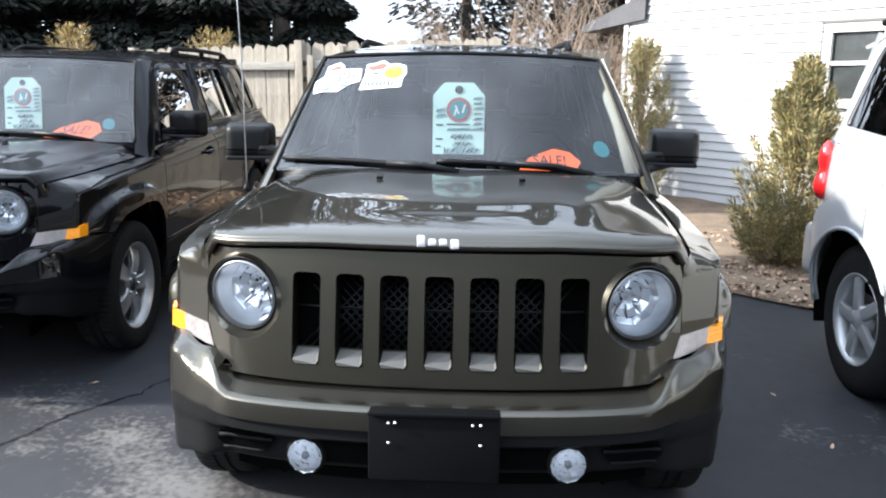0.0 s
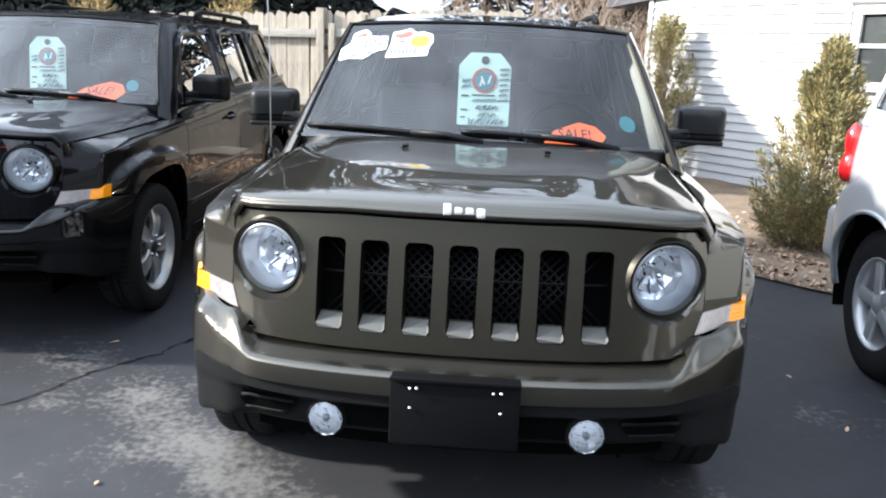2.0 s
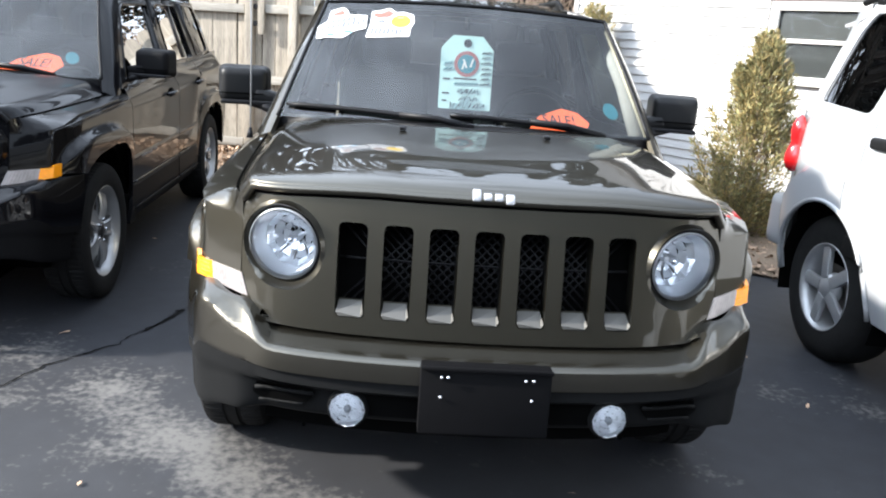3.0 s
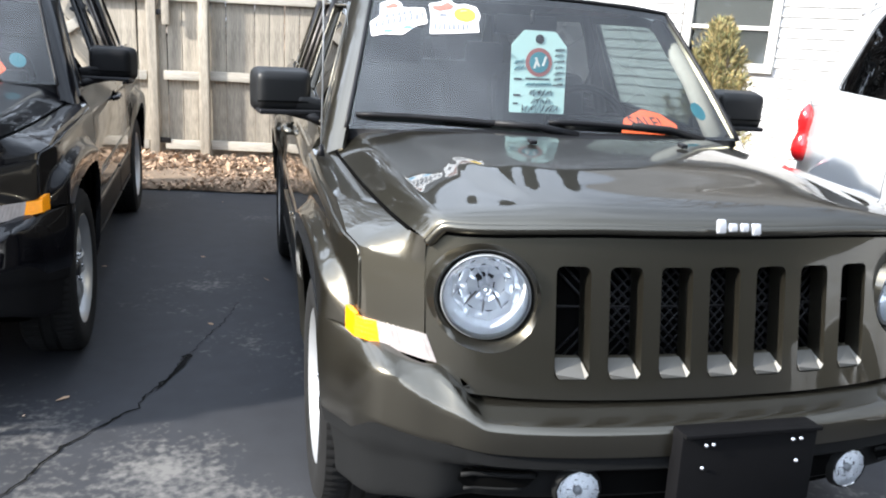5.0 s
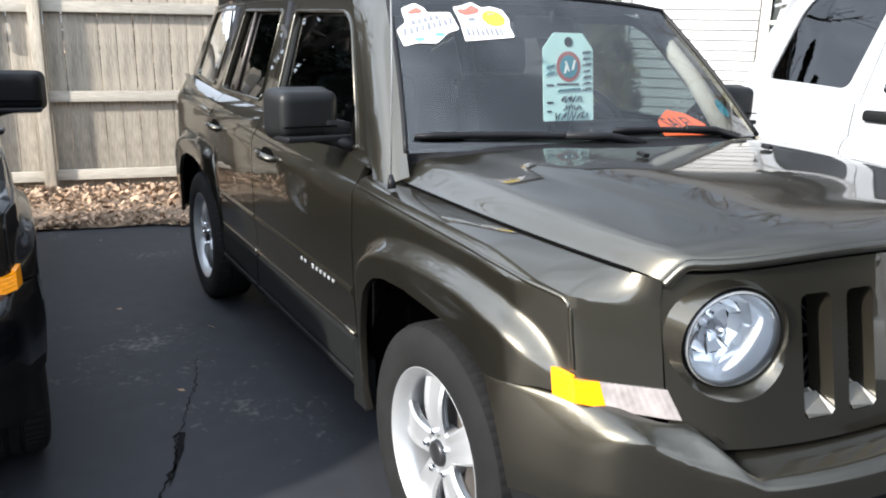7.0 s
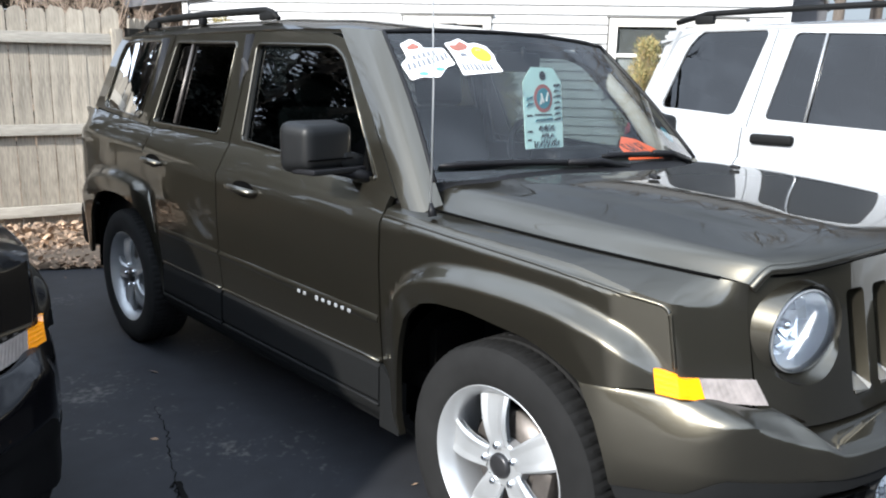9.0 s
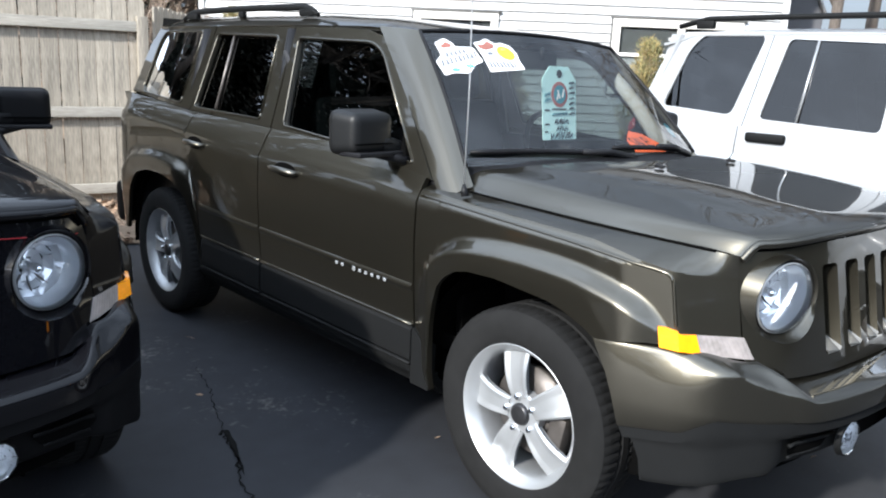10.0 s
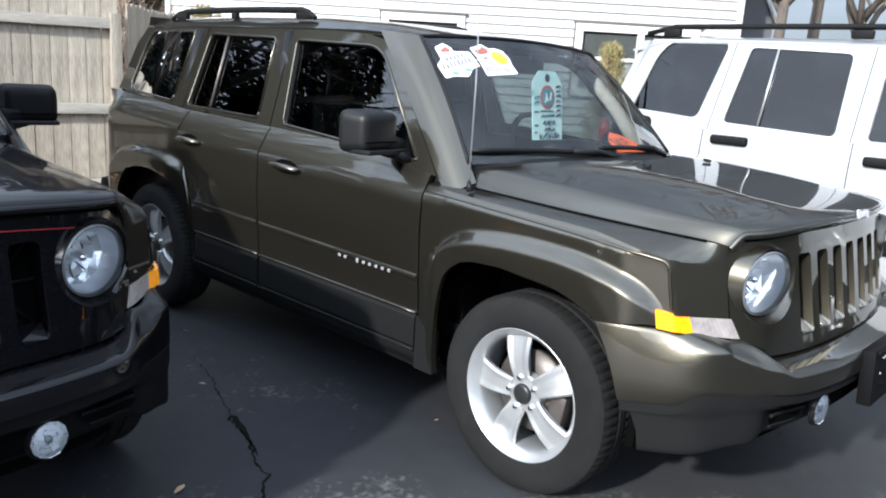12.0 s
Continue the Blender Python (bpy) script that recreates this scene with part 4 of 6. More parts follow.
        for nm, y0, y1, glassmat in (("front_door", 1.386, 2.455, SIDEGLASS), ("rear_door", 2.463, None, PRIVACY)):
            if y1:
                bm = side_panel(s, list(np.linspace(y0, y1, 22)), sill_z, shoulder)
            else:
                bm = side_panel(s, [i / 18 for i in range(19)], sill_z, shoulder, lambda k, z: lerp(y0, rear_y(z), k))
            door = part(nm, bm, paint, car, angle=38)
            if y1:
                frame = [(1.362, 1.022), (2.47, 1.102), (2.505, 1.546), (2.2, 1.542), (1.95, 1.528), (1.86, 1.508), (1.79, 1.468)]
                hole = rounded([(1.478, 1.064), (2.375, 1.121), (2.455, 1.498), (1.905, 1.482), (1.82, 1.44)], [0.012, 0.02, 0.03, 0.06, 0.04])
            else:
                frame = [(2.478, 1.103), (3.302, 1.125), (3.30, 1.3), (3.262, 1.549), (2.512, 1.547)]
                hole = rounded([(2.585, 1.132), (3.262, 1.143), (3.222, 1.518), (2.625, 1.505)], 0.025)
            skin = lambda y, z: Vector((s * (glass_x(z) + 0.002), y, z))
            bm = outward(sheet(frame, [hole], skin, 0.05, 0.2), (0, 2.2, 1.2))
            part("window_frame", thick(bm, 0.022), paint, door, angle=50)
            glz = lambda y, z: Vector((s * (glass_x(z) - 0.014), y, z))
            pane = part("window_pane", sheet([(y, z) for y, z in hole], [], glz, 0.1, 0.5), glassmat, door)
            seal = wall_loop(hole, lambda y, z: Vector((s * (glass_x(z) + 0.004), y, z)), lambda y, z: Vector((s * (glass_x(z) - 0.015), y, z)))
            part("window_seal", seal, paint, door)
            part("window_edge", tube([(s * (glass_x(z) + 0.003), y, z) for y, z in hole + hole[:1]], 0.006, 8), paint, door)
            if not y1:
                part("window_divider", tube([(s * (glass_x(1.15) - 0.006), 3.045, 1.15), (s * (glass_x(1.513) - 0.006), 3.065, 1.513)], 0.008, 6), STEEL, door)
            # handle
            hy, hz = (2.235, 0.950) if y1 else (3.085, 0.980)
            hx = side_x(hy, hz)
            cup = [(s * (hx + 0.001), hy + 0.085 * math.cos(t), hz + 0.03 * math.sin(t)) for t in np.linspace(0, 2 * math.pi, 20, endpoint=False)]
            bm = bmesh.new()
            bm.faces.new([bm.verts.new(p) for p in cup])
            # flat black oval paints the shade inside the handle cup
            part("handle_recess", bm, VOID, door)
            part("handle", tube([(s * (hx - 0.004), hy - 0.105, hz - 0.006), (s * (hx + 0.022), hy - 0.09, hz - 0.004), (s * (hx + 0.032), hy - 0.03, hz), (s * (hx + 0.031), hy + 0.04, hz + 0.002), (s * (hx + 0.02), hy + 0.09, hz + 0.002), (s * (hx - 0.004), hy + 0.105, hz)], [0.010, 0.014, 0.015, 0.014, 0.012, 0.008], 10), paint, door, "painted pull handle")
            # rub strip and lower cladding
            ya, yb = (1.392, 2.449) if y1 else (2.469, 3.05)
            bm = grid(lambda a, b: Vector((s * (side_x(lerp(ya, yb, a), 0.65) + 0.006 * math.sin(math.pi * b)), lerp(ya, yb, a), lerp(lerp(0.622, 0.650, (lerp(ya, yb, a) - 1.39) / 1.7), lerp(0.652, 0.680, (lerp(ya, yb, a) - 1.39) / 1.7), b))), 16, 4)
            part("rub_strip", thick(outward(bm, (0, 2.2, 0.6)), 0.01), paint, door)
            bm = grid(lambda a, b: Vector((s * (side_x(lerp(ya, yb, a), 0.45) + (0.012 if 0.05 < b < 0.95 else 0.0)), lerp(ya, yb, a), lerp(0.350, sill_z(lerp(ya, yb, a)), b))), 14, 8)
            part("lower_cladding", thick(outward(bm, (0, 2.2, 0.45)), 0.012), clad, door, "dark grained lower cladding")
            part("cladding_edge", tube([(s * (side_x(y, 0.5) + 0.005), y, sill_z(y) + 0.003) for y in np.linspace(ya, yb, 14)], 0.006, 8), paint, door)
            part("cladding_edge", tube([(s * (side_x(y, 0.45) + 0.010), y, 0.352) for y in np.linspace(ya, yb, 14)], 0.007, 8), clad, door)
        for i in range(9):
            if i != 2:
                y = 1.84 - i * 0.038
                part("name_badge_block", box((s * (side_x(y, 0.62) + 0.010), y, 0.634), (0.004, 0.017, 0.013 if i != 3 else 0.018), (0, 0, 0), 0.003, seg=1), ALLOY, car, "chrome block of the name badge")
        # sill, quarter and its glass
        bm = grid(lambda a, b: Vector((s * lerp(0.790, 0.842, ss(0, 0.8, b)), lerp(1.285, 3.10, a), lerp(0.255, 0.345, b))), 20, 5)
        part("sill", thick(outward(bm, (0, 2.2, 0.35)), 0.03), clad, car, "dark grained sill")
        bm = grid(lambda a, b: Vector((s * (side_x(1.33, 0.40) + 0.004), lerp(1.283, 1.38, a), lerp(0.285, 0.452 + 0.04 * ss(0.3, 1, a), b))), 6, 6)
        part("mud_guard", thick(outward(bm, (0, 2.2, 0.35)), 0.03), clad, car)
        ks = [i / 8 for i in range(8)] + [1 + v for v in (0, 0.03, 0.06, 0.1, 0.16, 0.22, 0.28, 0.34, 0.4, 0.46, 0.52, 0.57, 0.61, 0.65, 0.68, 0.71, 0.73, 0.75, 0.78, 0.85, 0.92, 0.97, 1.0)]
        y_of = lambda k, z: lerp(rear_y(z) + 0.007, 3.22, k) if k <= 1 else 3.22 + (k - 1)
        quarter = part("quarter_panel", side_panel(s, ks, arch_r, shoulder, y_of, rows=30), paint, car, angle=38)
        frame = [(3.312, 1.127), (4.215, 1.180), (4.13, 1.46), (4.04, 1.551), (3.272, 1.551)]
        hole = rounded([(3.43, 1.155), (4.045, 1.184), (3.985, 1.450), (3.925, 1.532), (3.395, 1.532)], [0.03, 0.06, 0.06, 0.05, 0.03])
        skin = lambda y, z: Vector((s * (glass_x(z) + 0.002 - 0.05 * ss(3.5, 4.4, y)), y, z))
        part("window_frame", thick(outward(sheet(frame, [hole], skin, 0.05, 0.12), (0, 2.2, 1.2)), 0.022), paint, quarter, angle=50)
        part("window_pane", sheet(hole, [], lambda y, z: skin(y, z) - Vector((s * 0.006, 0, 0)), 0.1, 0.2), PRIVACY, quarter)
        part("window_edge", tube([skin(y, z) + Vector((s * 0.001, 0, 0)) for y, z in hole + hole[:1]], 0.006, 8), paint, quarter)
        # windshield pillar
        def pillar(a, b):
            low = min(lerp(-0.12, 1.0, a), 0.0)
            a = max(lerp(-0.12, 1.0, a), 0.0)
            w = Vector((0.739, 1.268, 1.070)).lerp(Vector((0.604, 1.698, 1.530)), a + low)
            f = Vector((0.808, 1.358, 1.018)).lerp(Vector((0.648, 1.89, 1.545)), a + low)
            p = w.lerp(f, b) + Vector((0.013, -0.008, 0.006)) * math.sin(math.pi * b) * (1 - 0.8 * a**4)
            p.y -= 0.012 * math.sin(math.pi * a)
            return Vector((s * p.x, p.y, p.z))
        part("windshield_pillar", thick(outward(grid(pillar, 16, 6), (0, 2.2, 1.1)), 0.02), paint, car, angle=50)
        # mirror
        bm = box((0, 0, 0), (0.218, 0.13, 0.158), (0, 0, 0), 0.040, seg=5)
        for v in bm.verts:
            if v.co.y < 0:
                v.co.x *= 0.90
                v.co.z *= 0.90
            v.co.y += abs(v.co.x) * 0.10
        bmesh.ops.transform(bm, matrix=pose(s * 0.930, 1.600, 1.163, 0, 0, -8 * s), verts=bm.verts[:])
        shell = MIRRORCLAD if dressed else clad
        mir = part("door_mirror", bm, shell, car, "dark grey plastic door mirror")
        part("mirror_glass", box((s * 0.939, 1.668, 1.163), (0.160, 0.004, 0.118), (0, 0, -8 * s), 0.0015), CHROME, mir)
        part("mirror_seam", box((s * 0.930, 1.537, 1.128), (0.178, 0.008, 0.004), (0, 0, -8 * s)), VOID, mir)
        part("mirror_lip", box((s * 0.890, 1.580, 1.092), (0.26, 0.11, 0.018), (0, 0, -8 * s), 0.008, seg=3), DARK, mir)
        part("mirror_neck", box((s * 0.825, 1.600, 1.113), (0.14, 0.095, 0.060), (0, -14 * s, -8 * s), 0.024, seg=4), shell, mir)
        part("mirror_arm", tube([(s * 0.79, 1.52, 1.065), (s * 0.84, 1.55, 1.080), (s * 0.92, 1.58, 1.095)], [0.020, 0.018, 0.016], 10), DARK, mir)
        part("mirror_foot", plate(rounded([(1.50, 1.058), (1.70, 1.080), (1.70, 1.105), (1.585, 1.190)], 0.02, 3), lambda a, b, h: Vector((s * (glass_x(b) - 0.010 + h), a, b)), 0.02), VOID, mir)
        # wheel well
        for yc in (HUB_F, HUB_R):
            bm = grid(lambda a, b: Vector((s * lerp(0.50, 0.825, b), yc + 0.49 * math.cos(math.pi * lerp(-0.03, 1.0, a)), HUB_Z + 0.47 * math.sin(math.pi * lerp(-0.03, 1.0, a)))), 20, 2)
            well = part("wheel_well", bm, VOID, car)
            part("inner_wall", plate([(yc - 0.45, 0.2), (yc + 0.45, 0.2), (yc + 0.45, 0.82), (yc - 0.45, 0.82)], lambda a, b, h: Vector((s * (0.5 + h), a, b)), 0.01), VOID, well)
            wheel(car, s, yc)
        # roof rail
        pts = [(s * 0.545, lerp(2.58, 3.68, k / 20), 1.640 + 0.006 * math.sin(math.pi * k / 20)) for k in range(21)]
        pts = [(s * 0.555, 2.46, 1.604), (s * 0.549, 2.52, 1.628)] + pts + [(s * 0.550, 3.76, 1.628), (s * 0.556, 3.83, 1.602)]
        rail = part("roof_rail", tube(pts, [0.011, 0.015] + [0.0165] * 21 + [0.015, 0.011], 10), clad, car, "dark grey roof rail")
        for y in (2.55, 3.16, 3.72):
            part("rail_foot", box((s * 0.550, y, 1.616), (0.030, 0.12 if y != 3.16 else 0.05, 0.034), (0, 0, 0), 0.012), clad, rail)
    # bumper: painted upper, grained lower
    arc = np.concatenate([[0], np.cumsum(np.hypot(*np.diff(NOSE, axis=0).T))])

    soft = (0.30, 0.80)
    seam_drop = poly([(0.0, 0.0), (0.25, 0.008), (0.262, 0.008), (0.338, -0.044), (0.479, -0.063), (0.58, -0.072)])
    chamfer = poly([(0.56, 0.60), (0.64, 0.612), (0.70, 0.640), (0.76, 0.676), (0.79, 0.66), (0.84, 0.57)])

    def bumper_rows(rows, cols=96):
        bm = bmesh.new()
        lines = []
        for zc, zw, d, kx in rows:
            line = []
            for i in range(cols + 1):
                q = 2 * i / cols - 1
                end_y = bump_end(zw) - 0.085 * min(max((zw - 0.55) / 0.15, 0), 1)
                end_s = float(np.interp(end_y, NOSE[:, 1], arc))
                sa = abs(q) * end_s
                x, y = float(np.interp(sa, arc, NOSE[:, 0])), float(np.interp(sa, arc, NOSE[:, 1]))
                k = ss(kx[0], kx[1], x)
                z = zc + seam_drop(y) if kx is soft else lerp(zc, zw - (0.022 * (1 - ss(0.68, 0.80, x)) if zw > 0.6 else 0.0), k)
                cz = chamfer(x)
                y += d * lerp(1.0, 0.06, ss(0.56, 0.67, x)) + 0.085 * min(max((z - cz) / (0.70 - cz), 0), 1) * k
                x -= d * 0.12 * ss(0.6, 0.86, x)
                x += 0.026 * ss(0.36, 0.56, y)
                line.append(bm.verts.new((math.copysign(x, q), y, z)))
            lines.append(line)
        for a, b in zip(lines, lines[1:]):
            for i in range(cols):
                bm.faces.new((a[i], a[i + 1], b[i + 1], b[i]))
        outward(bm, (0, 1.3, 0.5))
        return thick(bm, 0.012)

    wing = (0.56, 0.66)
    under = (0.66, 0.95)
    low = part("lower_bumper", bumper_rows([(0.385, 0.290, 0.10, under), (0.393, 0.296, 0.07, under), (0.402, 0.305, 0.060, under), (0.415, 0.32, 0.055, under), (0.440, 0.36, 0.052, under), (0.470, 0.41, 0.050, under), (0.484, 0.432, 0.044, under), (0.492, 0.445, 0.014, under), (0.50, 0.470, 0.003, soft), (0.530, 0.498, 0.004, soft)]), clad, car, "dark grained lower bumper")
    top = part("bumper", bumper_rows([(0.530, 0.500, 0.010, soft), (0.535, 0.506, -0.008, soft), (0.560, 0.550, -0.010, wing), (0.582, 0.610, -0.008, wing), (0.585, 0.624, -0.0075, wing), (0.588, 0.636, -0.007, wing), (0.590, 0.648, -0.006, wing), (0.592, 0.656, -0.004, wing), (0.594, 0.664, -0.002, wing), (0.596, 0.674, 0.002, wing), (0.598, 0.684, 0.006, wing), (0.600, 0.692, 0.010, wing), (0.604, 0.700, 0.030, wing), (0.610, 0.703, 0.065, wing), (0.620, 0.704, 0.105, wing), (0.632, 0.705, 0.15, wing)]), paint, car, angle=42)
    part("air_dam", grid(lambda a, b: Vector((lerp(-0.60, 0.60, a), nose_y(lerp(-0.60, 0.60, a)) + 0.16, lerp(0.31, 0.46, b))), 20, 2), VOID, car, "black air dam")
    # licence plate carrier
    bm = box((0, 0.012, 0.516), (0.336, 0.045, 0.186), (-3, 0, 0), 0.008)
    br = part("plate_bracket", bm, PLATE, car, "empty black licence plate carrier")
    for x, z in ((-0.115, 0.583), (-0.098, 0.584), (0.098, 0.583), (0.118, 0.584), (-0.115, 0.528), (0.118, 0.528)):
        part("screw", lathe([(0.0005, 0.004), (0.0035, 0.003), (0.005, 0.0)], pose(x, -0.0125 + (0.516 - z) * 0.05, z, 90, 0, 0), 12), CHROME, br)
    part("plate_lip", box((0, -0.013, 0.606), (0.336, 0.012, 0.010), bevel=0.003), PLATE, br)
    # lower intake, vents, fog lamps in the set-back lower face
    recess = poly([(0.40, 0.060), (0.415, 0.055), (0.440, 0.052), (0.470, 0.050), (0.484, 0.044), (0.492, 0.014), (0.50, 0.003)])
    # intake and vents are black sheets that paint the shade of openings
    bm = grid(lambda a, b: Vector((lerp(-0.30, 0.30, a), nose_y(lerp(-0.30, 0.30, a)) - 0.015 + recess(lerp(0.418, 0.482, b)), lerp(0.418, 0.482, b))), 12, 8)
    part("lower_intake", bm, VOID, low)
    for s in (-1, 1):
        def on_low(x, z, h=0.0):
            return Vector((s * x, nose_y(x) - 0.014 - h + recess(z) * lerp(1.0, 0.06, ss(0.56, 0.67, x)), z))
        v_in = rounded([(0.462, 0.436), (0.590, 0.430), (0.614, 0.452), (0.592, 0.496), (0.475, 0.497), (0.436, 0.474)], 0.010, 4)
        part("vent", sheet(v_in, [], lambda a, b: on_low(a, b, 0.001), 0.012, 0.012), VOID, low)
        part("vent_lip", tube([on_low(lerp(0.47, 0.595, k / 6), lerp(0.431, 0.426, k / 6), 0.0) for k in range(7)], 0.004, 6), clad, low)
        part("vent_slat", tube([on_low(lerp(0.445, 0.605, k / 6), lerp(0.468, 0.464, k / 6), 0.002) for k in range(7)], 0.006, 6), clad, low)
        fm = pose(s * 0.352, 0.078, 0.438, 90, 0, s * 6)
        fog = new("fog_light")
        fog.parent = car
        part("fog_bezel", lathe([(0.056, -0.012), (0.053, 0.002), (0.050, 0.006), (0.048, 0.003), (0.047, -0.006)], fm, 40), clad, fog)
        part("fog_lens", lathe([(0.048, 0.004), (0.04, 0.009), (0.02, 0.012), (0.0005, 0.0125)], fm, 36), LENS, fog)
        part("fog_reflector", faceted([(0.048, 0.006), (0.040, 0.0), (0.026, -0.003), (0.010, -0.004)], fm, 12, 5), FOGBOWL, fog, smooth=False)
        part("fog_bulb", lathe([(0.010, -0.004), (0.009, 0.004), (0.0005, 0.006)], fm, 16), ALLOY, fog)
    # roof, glass, tail
    bm = grid(lambda a, b: roof_pt(2 * a - 1, b), 36, 44)
    part("roof", thick(outward(bm, (0, 2.8, 0.6)), 0.015), paint, car, angle=45)
    part("headliner", grid(lambda a, b: roof_pt(lerp(-0.92, 0.92, a), lerp(0.03, 0.97, b), 0.035), 10, 12), SEATLIGHT, car)
    ws = part("windshield", grid(lambda a, b: shield(2 * a - 1, b), 24, 16), WINDSHIELD, car, "clear laminated windshield")
    ws.visible_shadow = False
    bm = bmesh.new()
    edge = [(-1, k / 12) for k in range(13)] + [(k / 12 - 1, 1) for k in range(1, 25)] + [(1, 1 - k / 12) for k in range(1, 13)]
    tube([shield(u, v) + SHIELD_OUT * 0.001 for u, v in edge], 0.008, 6, bm)
    part("windshield_seal", bm, DARK, car)
    bm = grid(lambda a, b: shield(lerp(-0.985, 0.985, a), lerp(0.935, 1.0, b)) - SHIELD_OUT * 0.004, 20, 2)
    part("shade_band", bm, DARK, ws)
    bm = grid(lambda a, b: hood_pt(2 * a - 1, 1.0).lerp(shield(2 * a - 1, 0.03), b) + Vector((0, 0, -0.022 * math.sin(math.pi * min(1, b * 1.2)) - 0.004)), 24, 4)
    part("cowl", bm, DARK, car)
    for pv, tip, el in (((0.02, -0.02), (-0.97, 0.085), (-0.36, 0.035)), ((0.72, -0.02), (-0.10, 0.07), (0.32, 0.05))):
        q = lambda u, v, h: shield(u, v) + SHIELD_OUT * h
        bm = tube([q(*pv, 0.012), q(lerp(pv[0], el[0], 0.5), lerp(pv[1], el[1], 0.6) + 0.004, 0.026), q(*el, 0.022)], [0.016, 0.012, 0.010], 8)
        wp = part("wiper", bm, DARK, car, "black windshield wiper")
        a0 = (pv[0] - 0.12, 0.02)
        part("wiper_blade", tube([q(lerp(a0[0], tip[0], k / 12), lerp(a0[1], tip[1], k / 12) + 0.012 * math.sin(math.pi * k / 12), 0.010) for k in range(13)], [0.006] + [0.011] * 11 + [0.006], 6), DARK, wp)
    a = part("antenna", tube([(-0.826, 1.181, 0.992), (-0.826, 1.186, 1.012), (-0.825, 1.19, 1.03)], [0.013, 0.010, 0.005], 10), DARK, car)
    part("antenna_mast", tube([(-0.825, 1.19, 1.02), (-0.824, 1.19, 1.36), (-0.832, 1.192, 1.66), (-0.842, 1.195, 1.93)], [0.0028, 0.0026, 0.0023, 0.0020], 6), ALLOY, a, "thin steel mast")
    part("tailgate", box((0, 4.235, 0.86), (1.50, 0.07, 0.62), (4, 0, 0), 0.03), paint, car)
    part("rear_glass", grid(lambda a, b: Vector((lerp(-0.58, 0.58, a), lerp(4.23, 4.065, b), lerp(1.17, 1.612, b))), 4, 4), PRIVACY, car)
    for s in (-1, 1):
        def tail(a, b):
            z = lerp(1.16, 1.556, a)
            yq = float(np.interp(z, (1.16, 1.18, 1.46, 1.551, 1.556), (4.215, 4.215, 4.13, 4.04, 4.04)))
            q = Vector((glass_x(z) - 0.05 * ss(3.5, 4.4, yq), yq - 0.01, z))
            p = Vector((0.55, lerp(4.236, 4.064, a), z)).lerp(q, b) + Vector((0.012, 0.014, 0)) * math.sin(math.pi * b)
            return Vector((s * p.x, p.y, p.z))
        part("tail_pillar", thick(outward(grid(tail, 8, 6), (0, 2.6, 1.2)), 0.015), paint, car)
    part("underbody", box((0, 2.25, 0.31), (1.44, 3.5, 0.14), (0, 0, 0), 0.03), VOID, car, "dark underbody")
    part("rear_bumper", box((0, 4.27, 0.50), (1.62, 0.16, 0.26), bevel=0.05), clad, car)
    # cabin
    part("dashboard", merge(box((0, 1.52, 0.96), (1.42, 0.42, 0.20), (-6, 0, 0), 0.06), box((0.36, 1.64, 1.07), (0.36, 0.16, 0.07), (0, 0, 0), 0.03)), DARK, car, "dark grey dashboard")
    part("cabin_floor", box((0, 2.7, 0.44), (1.5, 3.0, 0.06)), VOID, car)
    part("engine_block", box((0, 0.80, 0.62), (0.98, 0.86, 0.52), (0, 0, 0), 0.03), VOID, car, "dark engine bay")
    part("firewall", box((0, 1.28, 0.70), (1.45, 0.03, 0.56)), VOID, car)
    for s in (-1, 1):
        part("door_lining", box((s * 0.775, 2.7, 0.78), (0.03, 2.7, 0.56), bevel=0.01), DARK, car)
        part("centre_pillar", tube([(s * 0.745, 2.50, 1.05), (s * 0.63, 2.53, 1.53)], 0.035, 8), DARK, car)
        part("rear_pillar", tube([(s * 0.74, 3.36, 1.08), (s * 0.62, 3.36, 1.53)], 0.045, 8), DARK, car)
        part("pillar_trim", tube([(s * 0.745, 1.42, 1.06), (s * 0.69, 1.58, 1.27), (s * 0.615, 1.78, 1.49)], [0.045, 0.035, 0.03], 8), SEATLIGHT, car, "light grey pillar trim")
        part("sun_visor", box((s * 0.33, 1.80, 1.525), (0.36, 0.14, 0.015), (-12, 0, 0), 0.006), SEATLIGHT, car)
        seat(car, s * 0.36, 2.12)
        part("seat_belt", tube([(s * 0.70, 2.50, 1.44), (s * 0.62, 2.44, 1.2), (s * 0.45, 2.32, 0.95), (s * 0.2, 2.2, 0.75)], 0.012, 4), SEAT, car)
    rb = part("rear_bench", box((0, 3.05, 0.68), (1.2, 0.45, 0.18), (6, 0, 0), 0.05), SEAT, car, "charcoal cloth rear bench")
    part("bench_back", box((0, 3.34, 0.98), (1.2, 0.14, 0.55), (-14, 0, 0), 0.05), SEAT, rb)
    for x in (-0.36, 0.36):
        part("headrest", box((x, 3.42, 1.30), (0.24, 0.09, 0.14), (-10, 0, 0), 0.04), SEAT, rb)
    wm = pose(0.36, 1.80, 1.04, 66, 0, 0)
    sw = part("steering_wheel", tube([wm @ Vector((0.185 * math.cos(t), 0.185 * math.sin(t), 0)) for t in np.linspace(0, 2 * math.pi, 37)], 0.015, 8), DARK, car, "black steering wheel")
    part("airbag_hub", merge(lathe([(0.0005, 0.03), (0.06, 0.025), (0.075, 0.0)], wm, 24), box((0.36, 1.80, 1.04), (0.34, 0.02, 0.035), (66, 0, 0), 0.008)), DARK, sw)
    part("rear_view_mirror", box((-0.02, 1.625, 1.445), (0.25, 0.035, 0.075), (0, 0, 0), 0.014), DARK, car)
